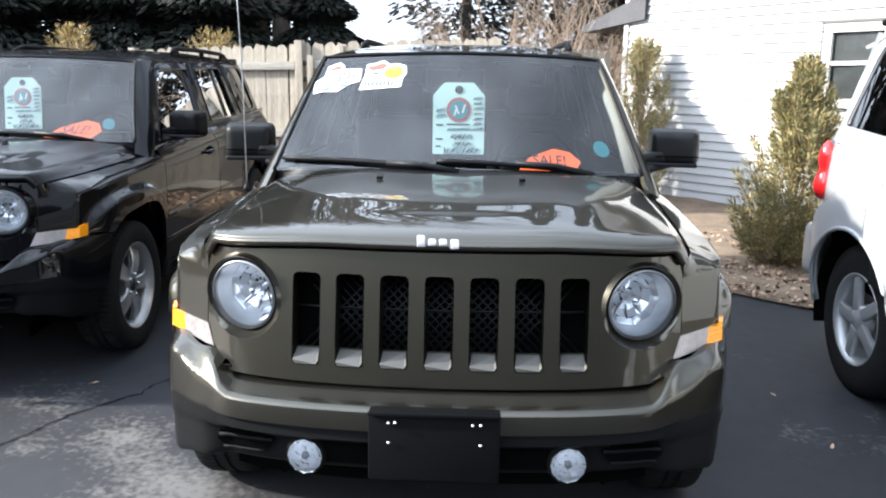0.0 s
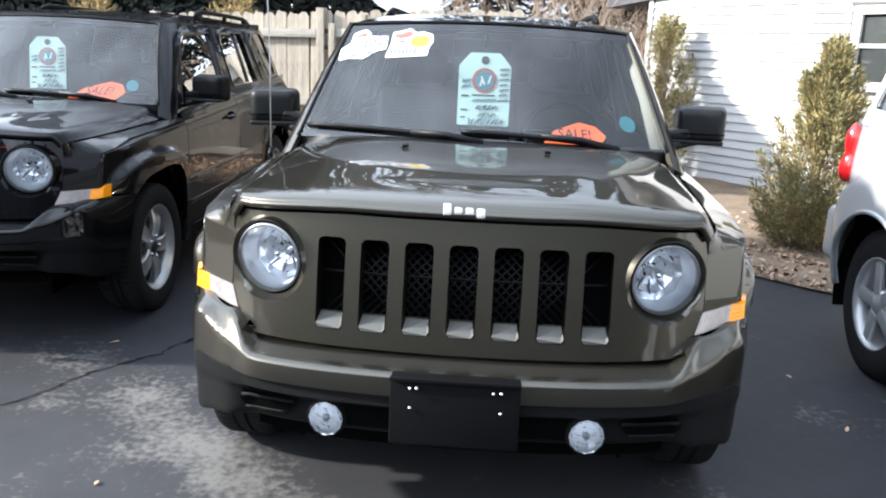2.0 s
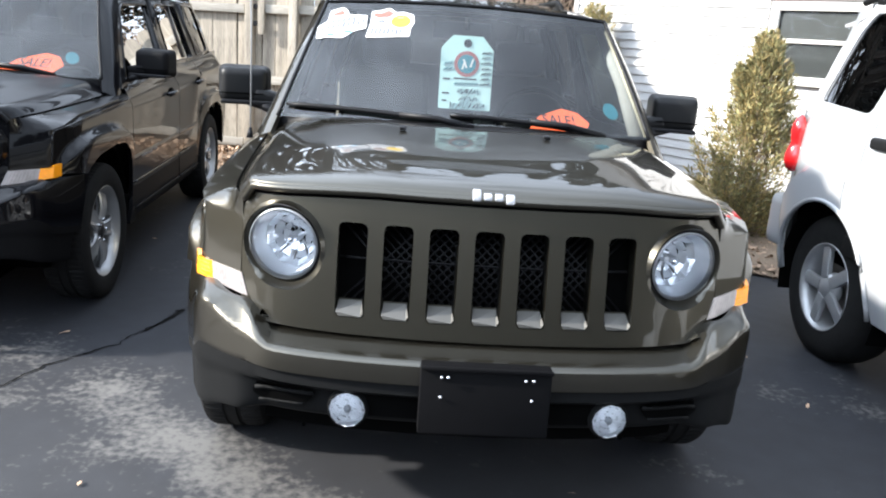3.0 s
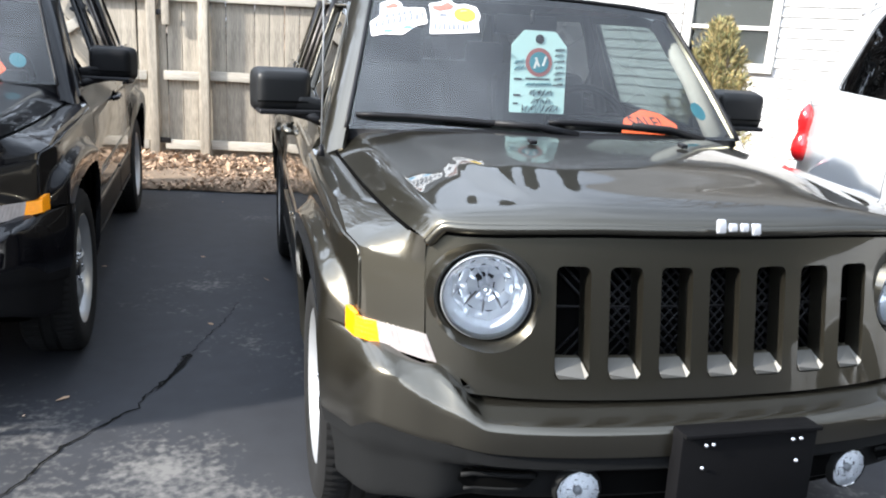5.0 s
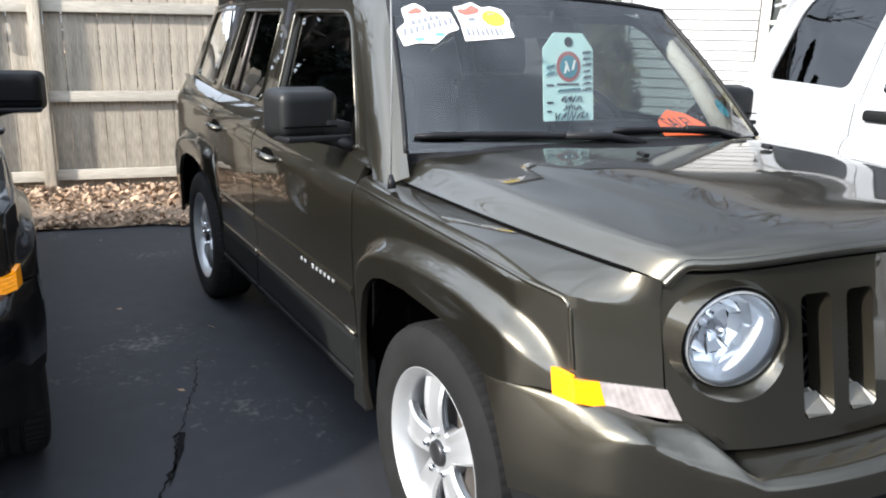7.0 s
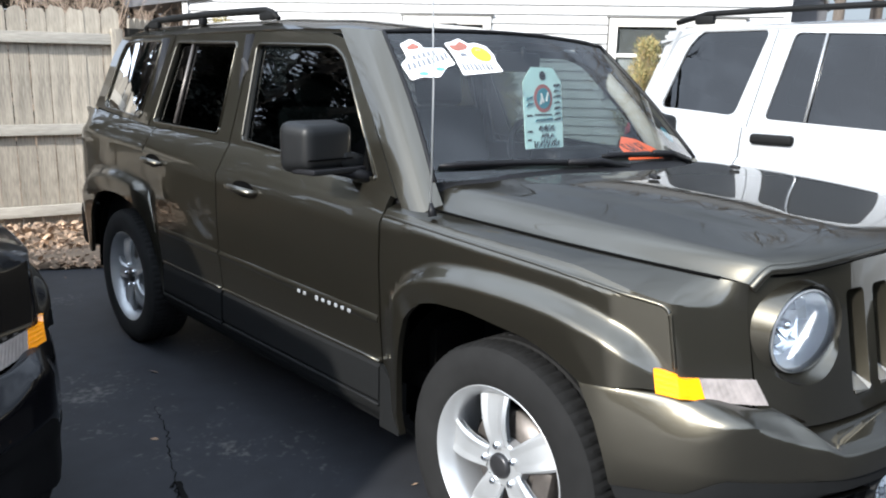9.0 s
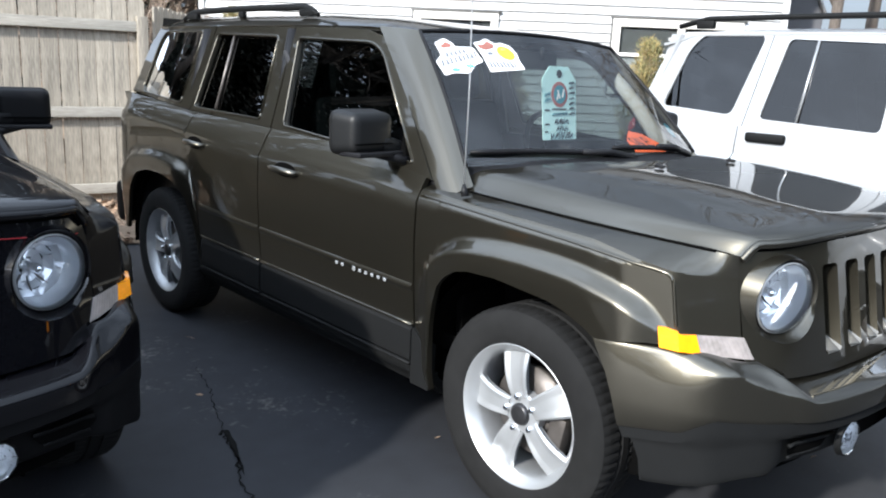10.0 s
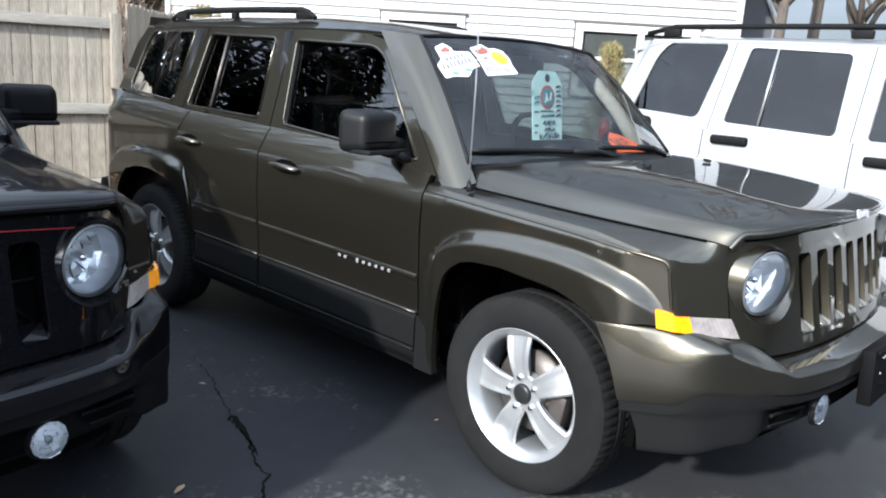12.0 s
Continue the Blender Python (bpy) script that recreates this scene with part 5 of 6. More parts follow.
    part("mirror_stem", tube([(0, 1.605, 1.45), (0, 1.612, 1.50)], 0.01, 6), DARK, car)
    hang_tag(car)
    sale_sign(car, 1.0 if dressed else 1.22, 0.0 if dressed else 0.012)
    part("round_sticker", plate([(0.815 + 0.045 * math.cos(k * 0.314), 0.215 + 0.065 * math.sin(k * 0.314)) for k in range(20)], lambda a, b, h: shield(a, b) - SHIELD_OUT * (0.006 - h), 0.001), INKTEAL, car, "teal round inspection sticker")
    if dressed:
        stickers(car)
    return car


# ---- ground ----
bm = bmesh.new()
q = [bm.verts.new(p) for p in ((-400, -400, -0.02), (400, -400, -0.02), (400, 400, -0.02), (-400, 400, -0.02))]
bm.faces.new(q)
tagged(part("ground", bm, MULCH), "brown leaf-strewn earth reaching the horizon", "ground", "", "structure")
bm = bmesh.new()
lot = [(-40, -40), (40, -40), (40, -10), (9.0, -3.2), (3.4, 2.35), (2.62, 2.93), (1.86, 3.55), (1.2, 4.3), (0.3, 4.9), (-0.5, 5.2), (-0.8, 5.38), (-1.3, 5.46), (-1.9, 5.54), (-3.5, 5.9), (-6, 6.4), (-40, 6.6)]
bm.faces.new([bm.verts.new((x, y, 0.0)) for x, y in lot])
tagged(part("pavement", bm, ASPHALT), "dark sealed asphalt car lot with worn patches", "pavement", "", "structure")


def crack(pts, width, name, label, jag=0.005):
    """An irregular open crack, laid just over the asphalt as a jagged ribbon."""
    rnd = random.Random(len(pts))
    line = []
    for (x0, y0), (x1, y1) in zip(pts, pts[1:]):
        n = max(2, int(math.hypot(x1 - x0, y1 - y0) / 0.02))
        for k in range(n):
            t = k / n
            line.append((lerp(x0, x1, t) + rnd.gauss(0, jag), lerp(y0, y1, t) + rnd.gauss(0, jag)))
    bm = bmesh.new()
    prev = None
    for i, (x, y) in enumerate(line):
        w = width * (rnd.uniform(0.3, 1.2) if jag > 0.002 else (0.75 + 0.5 * noise.noise(Vector((x * 9, y * 9, 0)))) * min(1.0, 0.1 + i / 14))
        d = Vector((0.82, -0.57))
        cur = (bm.verts.new((x - d.x * w, y - d.y * w, 0.004)), bm.verts.new((x + d.x * w, y + d.y * w, 0.004)))
        if prev:
            bm.faces.new((prev[0], prev[1], cur[1], cur[0]))
        prev = cur
    return tagged(part(name, bm, CRACKFILL), label, "crack", "", "structure")


crack([(-2.6, 0.2), (-2.1, 0.55), (-1.77, 0.92), (-1.64, 1.23), (-1.53, 1.37), (-1.455, 1.46), (-1.43, 1.57), (-1.36, 1.72), (-1.31, 1.97)], 0.006, "pavement_crack", "dark jagged crack in the asphalt")
crack([(-1.30, 1.95), (-1.24, 2.14), (-1.16, 2.36), (-1.10, 2.62)], 0.0025, "pavement_crack", "hairline crack running on across the asphalt")
crack([(-1.40, 1.60), (-1.36, 1.72), (-1.32, 1.84), (-1.29, 1.97)], 0.017, "sealed_crack", "tar-sealed crack in the asphalt", 0.0012)


# leaf bed beside fence and house
def strew(name, count, place, size, material, label, category, seed, lift=0.01, curl=0.5):
    rnd = random.Random(seed)
    vs, fs = [], []
    for _ in range(count):
        x, y, z = place(rnd)
        r = size * rnd.uniform(0.5, 1.3)
        a, tilt, roll = rnd.uniform(0, 6.28), rnd.gauss(0, curl), rnd.gauss(0, curl)
        m = Matrix.Translation((x, y, z + lift * rnd.random())) @ Euler((tilt, roll, a)).to_matrix().to_4x4()
        k = len(vs)
        for px, py, pz in ((-1, 0, 0), (-0.2, -0.5, 0.12), (0.8, -0.25, 0), (1, 0.05, 0.1), (0.3, 0.5, 0.12), (-0.5, 0.4, 0.0)):
            vs.append((m @ Vector((px * r, py * r, pz * r)))[:])
        fs += [(k, k + 1, k + 4, k + 5), (k + 1, k + 2, k + 3, k + 4)]
    me = bpy.data.meshes.new(name)
    me.from_pydata(vs, [], fs)
    me.materials.append(material)
    return tagged(new(name, me), label, category, "", "stuff")


def bed_edge(x):
    return poly([(-6, 6.4), (-3.5, 5.9), (-1.9, 5.54), (-1.3, 5.46), (-0.8, 5.38), (-0.5, 5.2), (0.3, 4.9), (1.2, 4.3), (1.86, 3.55), (2.62, 2.93), (3.4, 2.35), (9, -3.2)])(x)


FENCE_A = radians(-12)
fence_u = Vector((math.cos(FENCE_A), math.sin(FENCE_A), 0))
fence_n = Vector((math.sin(FENCE_A), -math.cos(FENCE_A), 0))
FENCE_O = Vector((-1.44, 6.75, 0))


def in_bed(rnd):
    while True:
        x = rnd.uniform(-4.5, 5.0)
        y = bed_edge(x) + rnd.uniform(-0.03, 1.0) ** 1.0 * (2.6 if x > 0.4 else 1.25)
        if -0.5 < y < 7.6 and (x > 0.4 or (Vector((x, y, 0)) - FENCE_O).dot(fence_n) > -0.05):
            return x, y, 0.02 + 0.03 * noise.noise(Vector((x * 2, y * 2, 0)))


def bed_sheet():
    def fn(a, b):
        x = lerp(-6, 9, a)
        e = bed_edge(x) + 0.06 * noise.noise(Vector((x * 3, 0, 2)))
        y = e + b * b * 9 - 0.02
        z = 0.012 + 0.05 * ss(0, 0.18, b) + 0.035 * noise.noise(Vector((x * 2.5, y * 2.5, 1))) * ss(0, 0.1, b)
        return (x, y, max(z, 0.003))
    return grid(fn, 130, 60)


tagged(part("leaf_bed", bed_sheet(), MULCH), "bed of pine straw and bare earth beside the lot", "planting bed", "", "structure")
strew("fallen_leaves", 26000, in_bed, 0.024, LEAFLITTER, "dry curled brown leaves along the fence and house", "leaves", 11, 0.05)


def near_fence(rnd):
    x = rnd.uniform(-3.8, 0.5)
    p = FENCE_O + fence_u * (x + 1.44) + fence_n * abs(rnd.gauss(0.0, 0.38))
    return p.x, p.y, 0.06


strew("fallen_leaves", 2600, near_fence, 0.032, LEAFLITTER, "drift of dry leaves at the foot of the fence", "leaves", 5, 0.07)
strew("stray_leaf", 26, lambda r: (r.uniform(-2.2, 2.0), r.uniform(0.3, 5.2), 0.003), 0.02, LEAFLITTER, "few stray dry leaves on the asphalt", "leaves", 8, 0.005, 0.2)


# ---- fence ----
def fence():
    fm = Matrix.Translation(FENCE_O) @ Matrix.Rotation(FENCE_A, 4, "Z")
    f = thing("wooden_fence", "weathered grey wooden picket fence with rounded tops", "fence", fm)
    rnd = random.Random(4)
    w = 0.138
    meshes = []
    for k in range(5):
        out = [(-w / 2, 0.03)] + [(w / 2, 0.03)] + [(w / 2, 1.755)] + [(w / 2 * math.cos(t), 1.755 + 0.055 * math.sin(t)) for t in np.linspace(0.25, math.pi - 0.25, 7)] + [(-w / 2, 1.755)]
        bm = plate([(x * rnd.uniform(0.96, 1.0), z + (rnd.uniform(-0.012, 0.012) if z > 1 else 0)) for x, z in out], lambda a, b, h: Vector((a, h, b)), 0.018)
        ob = part("picket", bm, FENCEWOOD, f, smooth=False)
        meshes.append(ob.data)
        bpy.data.objects.remove(ob)
    x = -5.2
    while x < 1.72:
        if not (-0.52 < x < -0.48):
            ob = new("picket", rnd.choice(meshes))
            ob.parent = f
            ob.matrix_basis = pose(x, 0.03 + rnd.uniform(0, 0.004), rnd.uniform(-0.01, 0.015) + 0.03 * (x + 1), 0, rnd.uniform(-0.3, 0.3), rnd.uniform(-1.0, 1.0))
        x += w + rnd.uniform(0.000, 0.004)
    spans = [(-5.2, -2.6), (-2.6, -0.56), (-0.40, -0.045), (0.045, 1.70)]
    for a, b in spans:
        for z in (0.195, 0.865, 1.60):
            n = 10
            rr = 0.03 * ((a + b) / 2 + 0.5)
            bm = box(((a + b) / 2, -0.008, z + rr * 0.6), (b - a, 0.038, 0.088), (0, -0.6, 0), 0.004)
            part("rail", bm, RAILWOOD, f)
    for xp, h in ((-2.6, 1.78), (-0.50, 1.86), (0.0, 1.80), (1.70, 1.72)):
        part("post", box((xp, -0.045 if xp > -0.4 and xp < 1 else 0.0, h / 2), (0.09, 0.09, h), (0, 0, 0), 0.006), FENCEWOOD, f)
    for z in (1.62, 1.45, 0.24):
        part("hinge", box((-0.40, -0.03, z), (0.10, 0.008, 0.05), (0, 0, 0), 0.002), DARK, f, "black steel hinge")
    part("latch_board", box((-0.36, -0.045, 1.52), (0.07, 0.02, 0.36), (0, 0, 0), 0.004), FENCEWOOD, f)
    return f


fence()
# return leg of the fence, running back from the end post
leg = thing("wooden_fence", "dark weathered return leg of the wooden fence", "fence", Matrix.Translation(FENCE_O + fence_u * 1.80) @ Matrix.Rotation(FENCE_A + radians(62), 4, "Z"))
rnd = random.Random(14)
src = None
for k in range(14):
    if src is None:
        src = part("picket", plate(rounded([(-0.065, 0.02), (0.065, 0.02), (0.065, 1.82), (-0.065, 1.82)], 0.03, 3), lambda a, b, h: Vector((a, h, b)), 0.018), FENCEWOOD, leg, smooth=False)
        ob = src
    else:
        ob = new("picket", src.data)
        ob.parent = leg
    ob.matrix_basis = pose(0.08 + k * 0.143, 0, rnd.uniform(-0.01, 0.01))


# ---- house ----
HOUSE_A = radians(-50)
HOUSE = Matrix.Translation((3.46, 6.84, -0.06)) @ Matrix.Rotation(HOUSE_A, 4, "Z")
U0, U1, TOPZ = -2.45, 4.36, 3.4
house = thing("house", "white house with narrow lapped siding and small windows", "house", HOUSE)
wins = [(0.17, 1.18, 1.28, 2.13), (2.50, 3.95, 1.28, 2.13)]
part("wall", box(((U0 + U1) / 2, 2.1, TOPZ / 2), (U1 - U0, 4.0, TOPZ), (0, 0, 0)), SIDING, house)
z = 0.02
board_h = 0.102
while z < TOPZ - 0.02:
    segs = [(U0, U1)]
    for a, b, z0, z1 in wins:
        if z + board_h > z0 and z < z1:
            segs = [p for s0, s1 in segs for p in ((s0, min(s1, a)), (max(s0, b), s1)) if p[1] - p[0] > 0.02]
    for s0, s1 in segs:
        bm = plate([(0.0, 0.0), (-0.030, 0.0), (-0.032, 0.004), (-0.006, board_h + 0.01), (0.0, board_h + 0.01)], lambda a, b, h: Vector((s0 + h, 0.1 + a, z + b)), s1 - s0)
        part("siding_board", bm, SIDING, house, smooth=False)
    z += board_h
part("corner_board", box((U0 - 0.02, 0.09, TOPZ / 2), (0.07, 0.07, TOPZ), (0, 0, 0), 0.004), SIDING, house)
part("corner_board", box((U1 + 0.02, 0.09, TOPZ / 2), (0.07, 0.07, TOPZ), (0, 0, 0), 0.004), SIDING, house)
part("foundation", box(((U0 + U1) / 2, 2.13, -0.1), (U1 - U0 - 0.04, 4.0, 0.2)), FASCIA, house)
for a, b, z0, z1 in wins:
    w = new("window")
    w.parent = house
    y = 0.075
    for nm, c, sz, mt in (("head_flashing", ((a + b) / 2, y - 0.015, z1 + 0.012), (b - a + 0.06, 0.05, 0.022), TRIMDARK), ("side_flashing", (a - 0.012, y - 0.01, (z0 + z1) / 2), (0.016, 0.04, z1 - z0), TRIMDARK),
                          ("window_frame", ((a + b) / 2, y, z1 - 0.045), (b - a, 0.06, 0.09), TRIMGREY), ("window_frame", (a + 0.045, y, (z0 + z1) / 2), (0.09, 0.06, z1 - z0 - 0.18), TRIMGREY),
                          ("window_frame", (b - 0.045, y, (z0 + z1) / 2), (0.09, 0.06, z1 - z0 - 0.18), TRIMGREY), ("window_sill", ((a + b) / 2, y - 0.02, z0 + 0.045), (b - a, 0.09, 0.09), TRIMGREY),
                          ("meeting_rail", ((a + b) / 2, y + 0.006, lerp(z0, z1, 0.53)), (b - a - 0.18, 0.04, 0.04), TRIMGREY)):
        part(nm, box(c, sz, (0, 0, 0), 0.004), mt, w)
    if b - a > 1.2:
        part("mullion", box((3.27, y, (z0 + z1) / 2), (0.08, 0.058, z1 - z0 - 0.18), (0, 0, 0), 0.004), TRIMGREY, w)
    part("window_shade", box(((a + b) / 2, y + 0.022, lerp(z0, z1, 0.74)), (b - a - 0.18, 0.006, (z1 - z0) * 0.38)), SHADE, w, "drawn grey shade")
    part("lower_shade", box(((a + b) / 2, y + 0.028, lerp(z0, z1, 0.3)), (b - a - 0.18, 0.006, (z1 - z0) * 0.42)), SHADE, w, "grey curtain")
    part("pane", box(((a + b) / 2, y + 0.012, (z0 + z1) / 2), (b - a - 0.17, 0.004, z1 - z0 - 0.17)), PANE, w)
part("roof", plate([(-0.55, TOPZ - 0.12), (-0.55, TOPZ), (2.1, TOPZ + 1.5), (4.75, TOPZ), (4.75, TOPZ - 0.12)], lambda a, b, h: Vector((U0 - 0.45 + h * (U1 - U0 + 0.9), a, b)), 1.0), ROOFING, house, smooth=False)
part("soffit", box(((U0 + U1) / 2, -0.22, TOPZ - 0.13), (U1 - U0 + 0.8, 0.62, 0.02)), SIDING, house)
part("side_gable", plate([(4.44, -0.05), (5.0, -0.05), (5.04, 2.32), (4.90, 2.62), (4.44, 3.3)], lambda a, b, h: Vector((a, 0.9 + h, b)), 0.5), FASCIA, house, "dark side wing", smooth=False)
part("gable_edge", tube([(5.06, 0.88, 2.30), (4.90, 0.88, 2.64), (4.44, 0.88, 3.34)], 0.03, 6), SIDING, house)
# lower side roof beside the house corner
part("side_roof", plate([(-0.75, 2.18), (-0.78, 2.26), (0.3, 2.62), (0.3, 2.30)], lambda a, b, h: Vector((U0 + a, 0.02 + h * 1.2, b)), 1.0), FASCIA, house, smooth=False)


# ---- trees and shrubs ----
def limb(bm, p, d, length, r, depth, rnd, spread, tips, n=4, up=0.15):
    """A branch that bends, tapers and forks."""
    pts, rad = [p.copy()], [r]
    steps = 4
    for k in range(steps):
        d = (d + Vector((rnd.gauss(0, 0.16), rnd.gauss(0, 0.16), rnd.gauss(0, 0.10) + up * 0.25))).normalized()
        p = p + d * (length / steps)
        pts.append(p.copy())
        rad.append(r * (1 - 0.5 * (k + 1) / steps))
    tube(pts, rad, n if r > 0.012 else 3, bm)
    if depth == 0:
        tips.append(p)
        return
    for _ in range(rnd.choice((2, 3, 3))):
        t = rnd.uniform(0.35, 1.0)
        q = pts[min(steps, int(t * steps))]
        dd = (d + Vector((rnd.gauss(0, spread), rnd.gauss(0, spread), rnd.gauss(0, spread * 0.7)))).normalized()
        limb(bm, q, dd, length * rnd.uniform(0.5, 0.75), r * rnd.uniform(0.42, 0.6), depth - 1, rnd, spread, tips, n, up)


def bare_tree(x, y, height, seed, name="bare_tree", label="leafless grey-brown tree beyond the lot", r=None, z=0.0):
    rnd = random.Random(seed)
    t = thing(name, label, "tree", pose(x, y, z))
    bm = bmesh.new()
    r = r or height * 0.022
    h0 = height * 0.3
    tube([(0, 0, -0.1), (0.02, 0.01, h0 * 0.5), (0.05, -0.02, h0)], [r * 1.25, r, r * 0.85], 8, bm)
    part("trunk", bm, BARK, t)
    bm = bmesh.new()
    tips = []
    for k in range(6):
        a = k * 1.05 + rnd.uniform(-0.3, 0.3)
        limb(bm, Vector((0.05, -0.02, h0 * rnd.uniform(0.7, 1.0))), Vector((math.cos(a) * 0.7, math.sin(a) * 0.7, 1.0)).normalized(), height * 0.36, r * 0.6, 4, rnd, 0.45, tips, 5)
    part("branchwork", bm, BARK, t)
    return t


def twig_shrub(x, y, height, seed, count=16, z=0.0, spread=0.35, depth=3):
    rnd = random.Random(seed)
    t = thing("bare_shrub", "leafless multi-stemmed shrub with pale tangled twigs", "shrub", pose(x, y, z))
    bm = bmesh.new()
    tips = []
    for _ in range(count):
        a = rnd.uniform(0, 6.28)
        s = rnd.uniform(0.05, spread)
        limb(bm, Vector((math.cos(a) * 0.15, math.sin(a) * 0.15, 0)), Vector((math.cos(a) * s, math.sin(a) * s, 1)).normalized(), height * rnd.uniform(0.35, 0.6), height * 0.007, depth, rnd, 0.38, tips, 4)
    part("twig_tangle", bm, TWIG, t)
    return t


def conifer(x, y, height, width, seed, z=0.0, count=38000, fat=0.2, label="dark dense spruce tree behind the fence"):
    rnd = random.Random(seed)
    t = thing("spruce_tree", label, "tree", pose(x, y, z))
    part("trunk", tube([(0, 0, -0.1), (0, 0, height * 0.95)], [height * 0.02, 0.02], 8), BARK, t)
    vs, fs = [], []
    for _ in range(count):
        h = rnd.random() ** 1.25
        rr = (1 - h) ** 0.8 * width * (0.75 + 0.25 * math.sin(h * 40)) * math.sqrt(rnd.uniform(0.12, 1.0))
        a = rnd.uniform(0, 6.28)
        p = Vector((rr * math.cos(a), rr * math.sin(a), 0.25 + h * height - rr * 0.22))
        out = Vector((math.cos(a), math.sin(a), rnd.uniform(-0.7, 0.1))).normalized()
        sz = rnd.uniform(0.08, 0.22) * (0.6 + width * 0.2)
        sd = out.cross(Vector((rnd.gauss(0, 0.4), rnd.gauss(0, 0.4), 1))).normalized()
        k = len(vs)
        for u, v in ((0, -0.4 * fat), (0.5, -fat), (1, 0), (0.5, fat), (0, 0.4 * fat)):
            vs.append((p + out * sz * u + sd * sz * v + Vector((0, 0, -0.1 * sz * u)))[:])
        fs.append((k, k + 1, k + 2, k + 3, k + 4))
    me = bpy.data.meshes.new("crown")
    me.from_pydata(vs, [], fs)
    me.materials.append(NEEDLE)
    c = new("crown", me)
    c.parent = t
    return t


def leafy_shrub(x, y, height, width, seed, mats, count=4200, label="", z=0.0, sz=(0.014, 0.036), shape=0.7, name="evergreen_shrub", sprays=120):
    """Upright evergreen shrub: forked stems with many small leaf sprays and an uneven outline."""
    rnd = random.Random(seed)
    t = thing(name, label, "shrub", pose(x, y, z))
    bm = bmesh.new()
    tips = []
    lobes = []
    for _ in range(sprays):
        h = rnd.random() ** 0.9
        r = width * ((1 - h) ** shape * 0.92 * (0.5 + 0.5 * ss(0.0, 0.35, h)) + 0.07) * math.sqrt(rnd.uniform(0.05, 1.0))
        a = rnd.uniform(0, 6.28)
        p = Vector((r * math.cos(a), r * math.sin(a), 0.10 + h * (height - 0.18)))
        root = Vector((p.x * 0.15, p.y * 0.15, max(0.0, p.z - 0.25 - r * 0.9)))
        mid = root.lerp(p, 0.55) + Vector((rnd.gauss(0, 0.02), rnd.gauss(0, 0.02), -0.02))
        tube([root, mid, p], [0.006, 0.004, 0.0015], 3, bm)
        lobes.append((mid.lerp(p, 0.25), p + (p - mid).normalized() * 0.07, rnd.uniform(0.014, 0.045) * (0.4 + width)))
    tube([(0, 0, 0), (0.02, 0.01, height * 0.5), (0.0, 0.02, height * 0.9)], [0.022, 0.014, 0.004], 6, bm)
    part("stem_tangle", bm, TWIG, t)
    for mi, mm in enumerate(mats):
        vs, fs = [], []
        for _ in range(count // len(mats)):
            q0, q1, rw = rnd.choice(lobes)
            v = Vector((rnd.gauss(0, 1), rnd.gauss(0, 1), rnd.gauss(0, 1)))
            w = rnd.random()
            p = q0.lerp(q1, w) + v * rw * (1.15 - 0.8 * w)
            if p.z < 0.02:
                continue
            up = ((q1 - q0).normalized() + v * 0.45).normalized()
            sd = up.cross(Vector((rnd.gauss(0, 1), rnd.gauss(0, 1), 0.2))).normalized()
            s = rnd.uniform(*sz)
            k = len(vs)
            for a, b in ((-0.2, 0), (0.3, -0.26), (1.0, -0.06), (1.0, 0.06), (0.4, 0.26)):
                vs.append((p + up * s * a * 2.0 + sd * s * b)[:])
            fs.append((k, k + 1, k + 2, k + 3, k + 4))
        me = bpy.data.meshes.new("foliage")
        me.from_pydata(vs, [], fs)
        me.materials.append(mm)
        c = new("foliage", me)
        c.parent = t
    return t


leafy_shrub(2.50, 4.25, 1.66, 0.64, 21, (SHRUBLEAF, SHRUBGREEN, STRAWLEAF), 44000, "tall sparse olive-tan arborvitae before the house", shape=0.78, sz=(0.008, 0.021), sprays=230)
leafy_shrub(4.75, 4.20, 1.86, 0.46, 23, (SHRUBLEAF, STRAWLEAF, SHRUBGREEN), 18000, "yellow-olive arborvitae under the house window", shape=0.6, sz=(0.008, 0.020), sprays=150)
leafy_shrub(2.05, 8.10, 2.02, 0.52, 22, (SHRUBLEAF, SHRUBGREEN, STRAWLEAF), 34000, "narrow olive-green arborvitae at the house corner", shape=0.45, sz=(0.007, 0.018), sprays=170)
leafy_shrub(-5.4, 8.6, 2.15, 0.65, 24, (STRAWLEAF,), 5000, "rounded tan-yellow shrub behind the fence", shape=0.3)
leafy_shrub(-3.45, 8.5, 2.1, 0.6, 25, (STRAWLEAF,), 5000, "rounded tan-yellow shrub behind the fence", shape=0.3)
for i, (x, y, h, w) in enumerate(((-9.5, 13, 5.6, 2.6), (-7.2, 14, 6.0, 2.7), (-5.2, 13.5, 5.6, 2.3), (-3.4, 15, 4.2, 1.8), (-12.5, 12, 7.0, 2.8), (-15, 9, 6.5, 2.8))):
    conifer(x, y, h, w, 31 + i)
twig_shrub(0.6, 9.5, 3.5, 41, 22, spread=0.6, depth=4)
twig_shrub(1.7, 10.2, 3.9, 42, 20, spread=0.6, depth=4)
twig_shrub(-0.4, 10.5, 3.0, 43, 14, spread=0.5, depth=4)
twig_shrub(1.55, 8.95, 3.3, 45, 10, spread=0.95, depth=4)
bare_tree(17.0, 5.5, 11, 50, r=0.13)
bare_tree(18.0, 1.5, 10, 51, r=0.11)
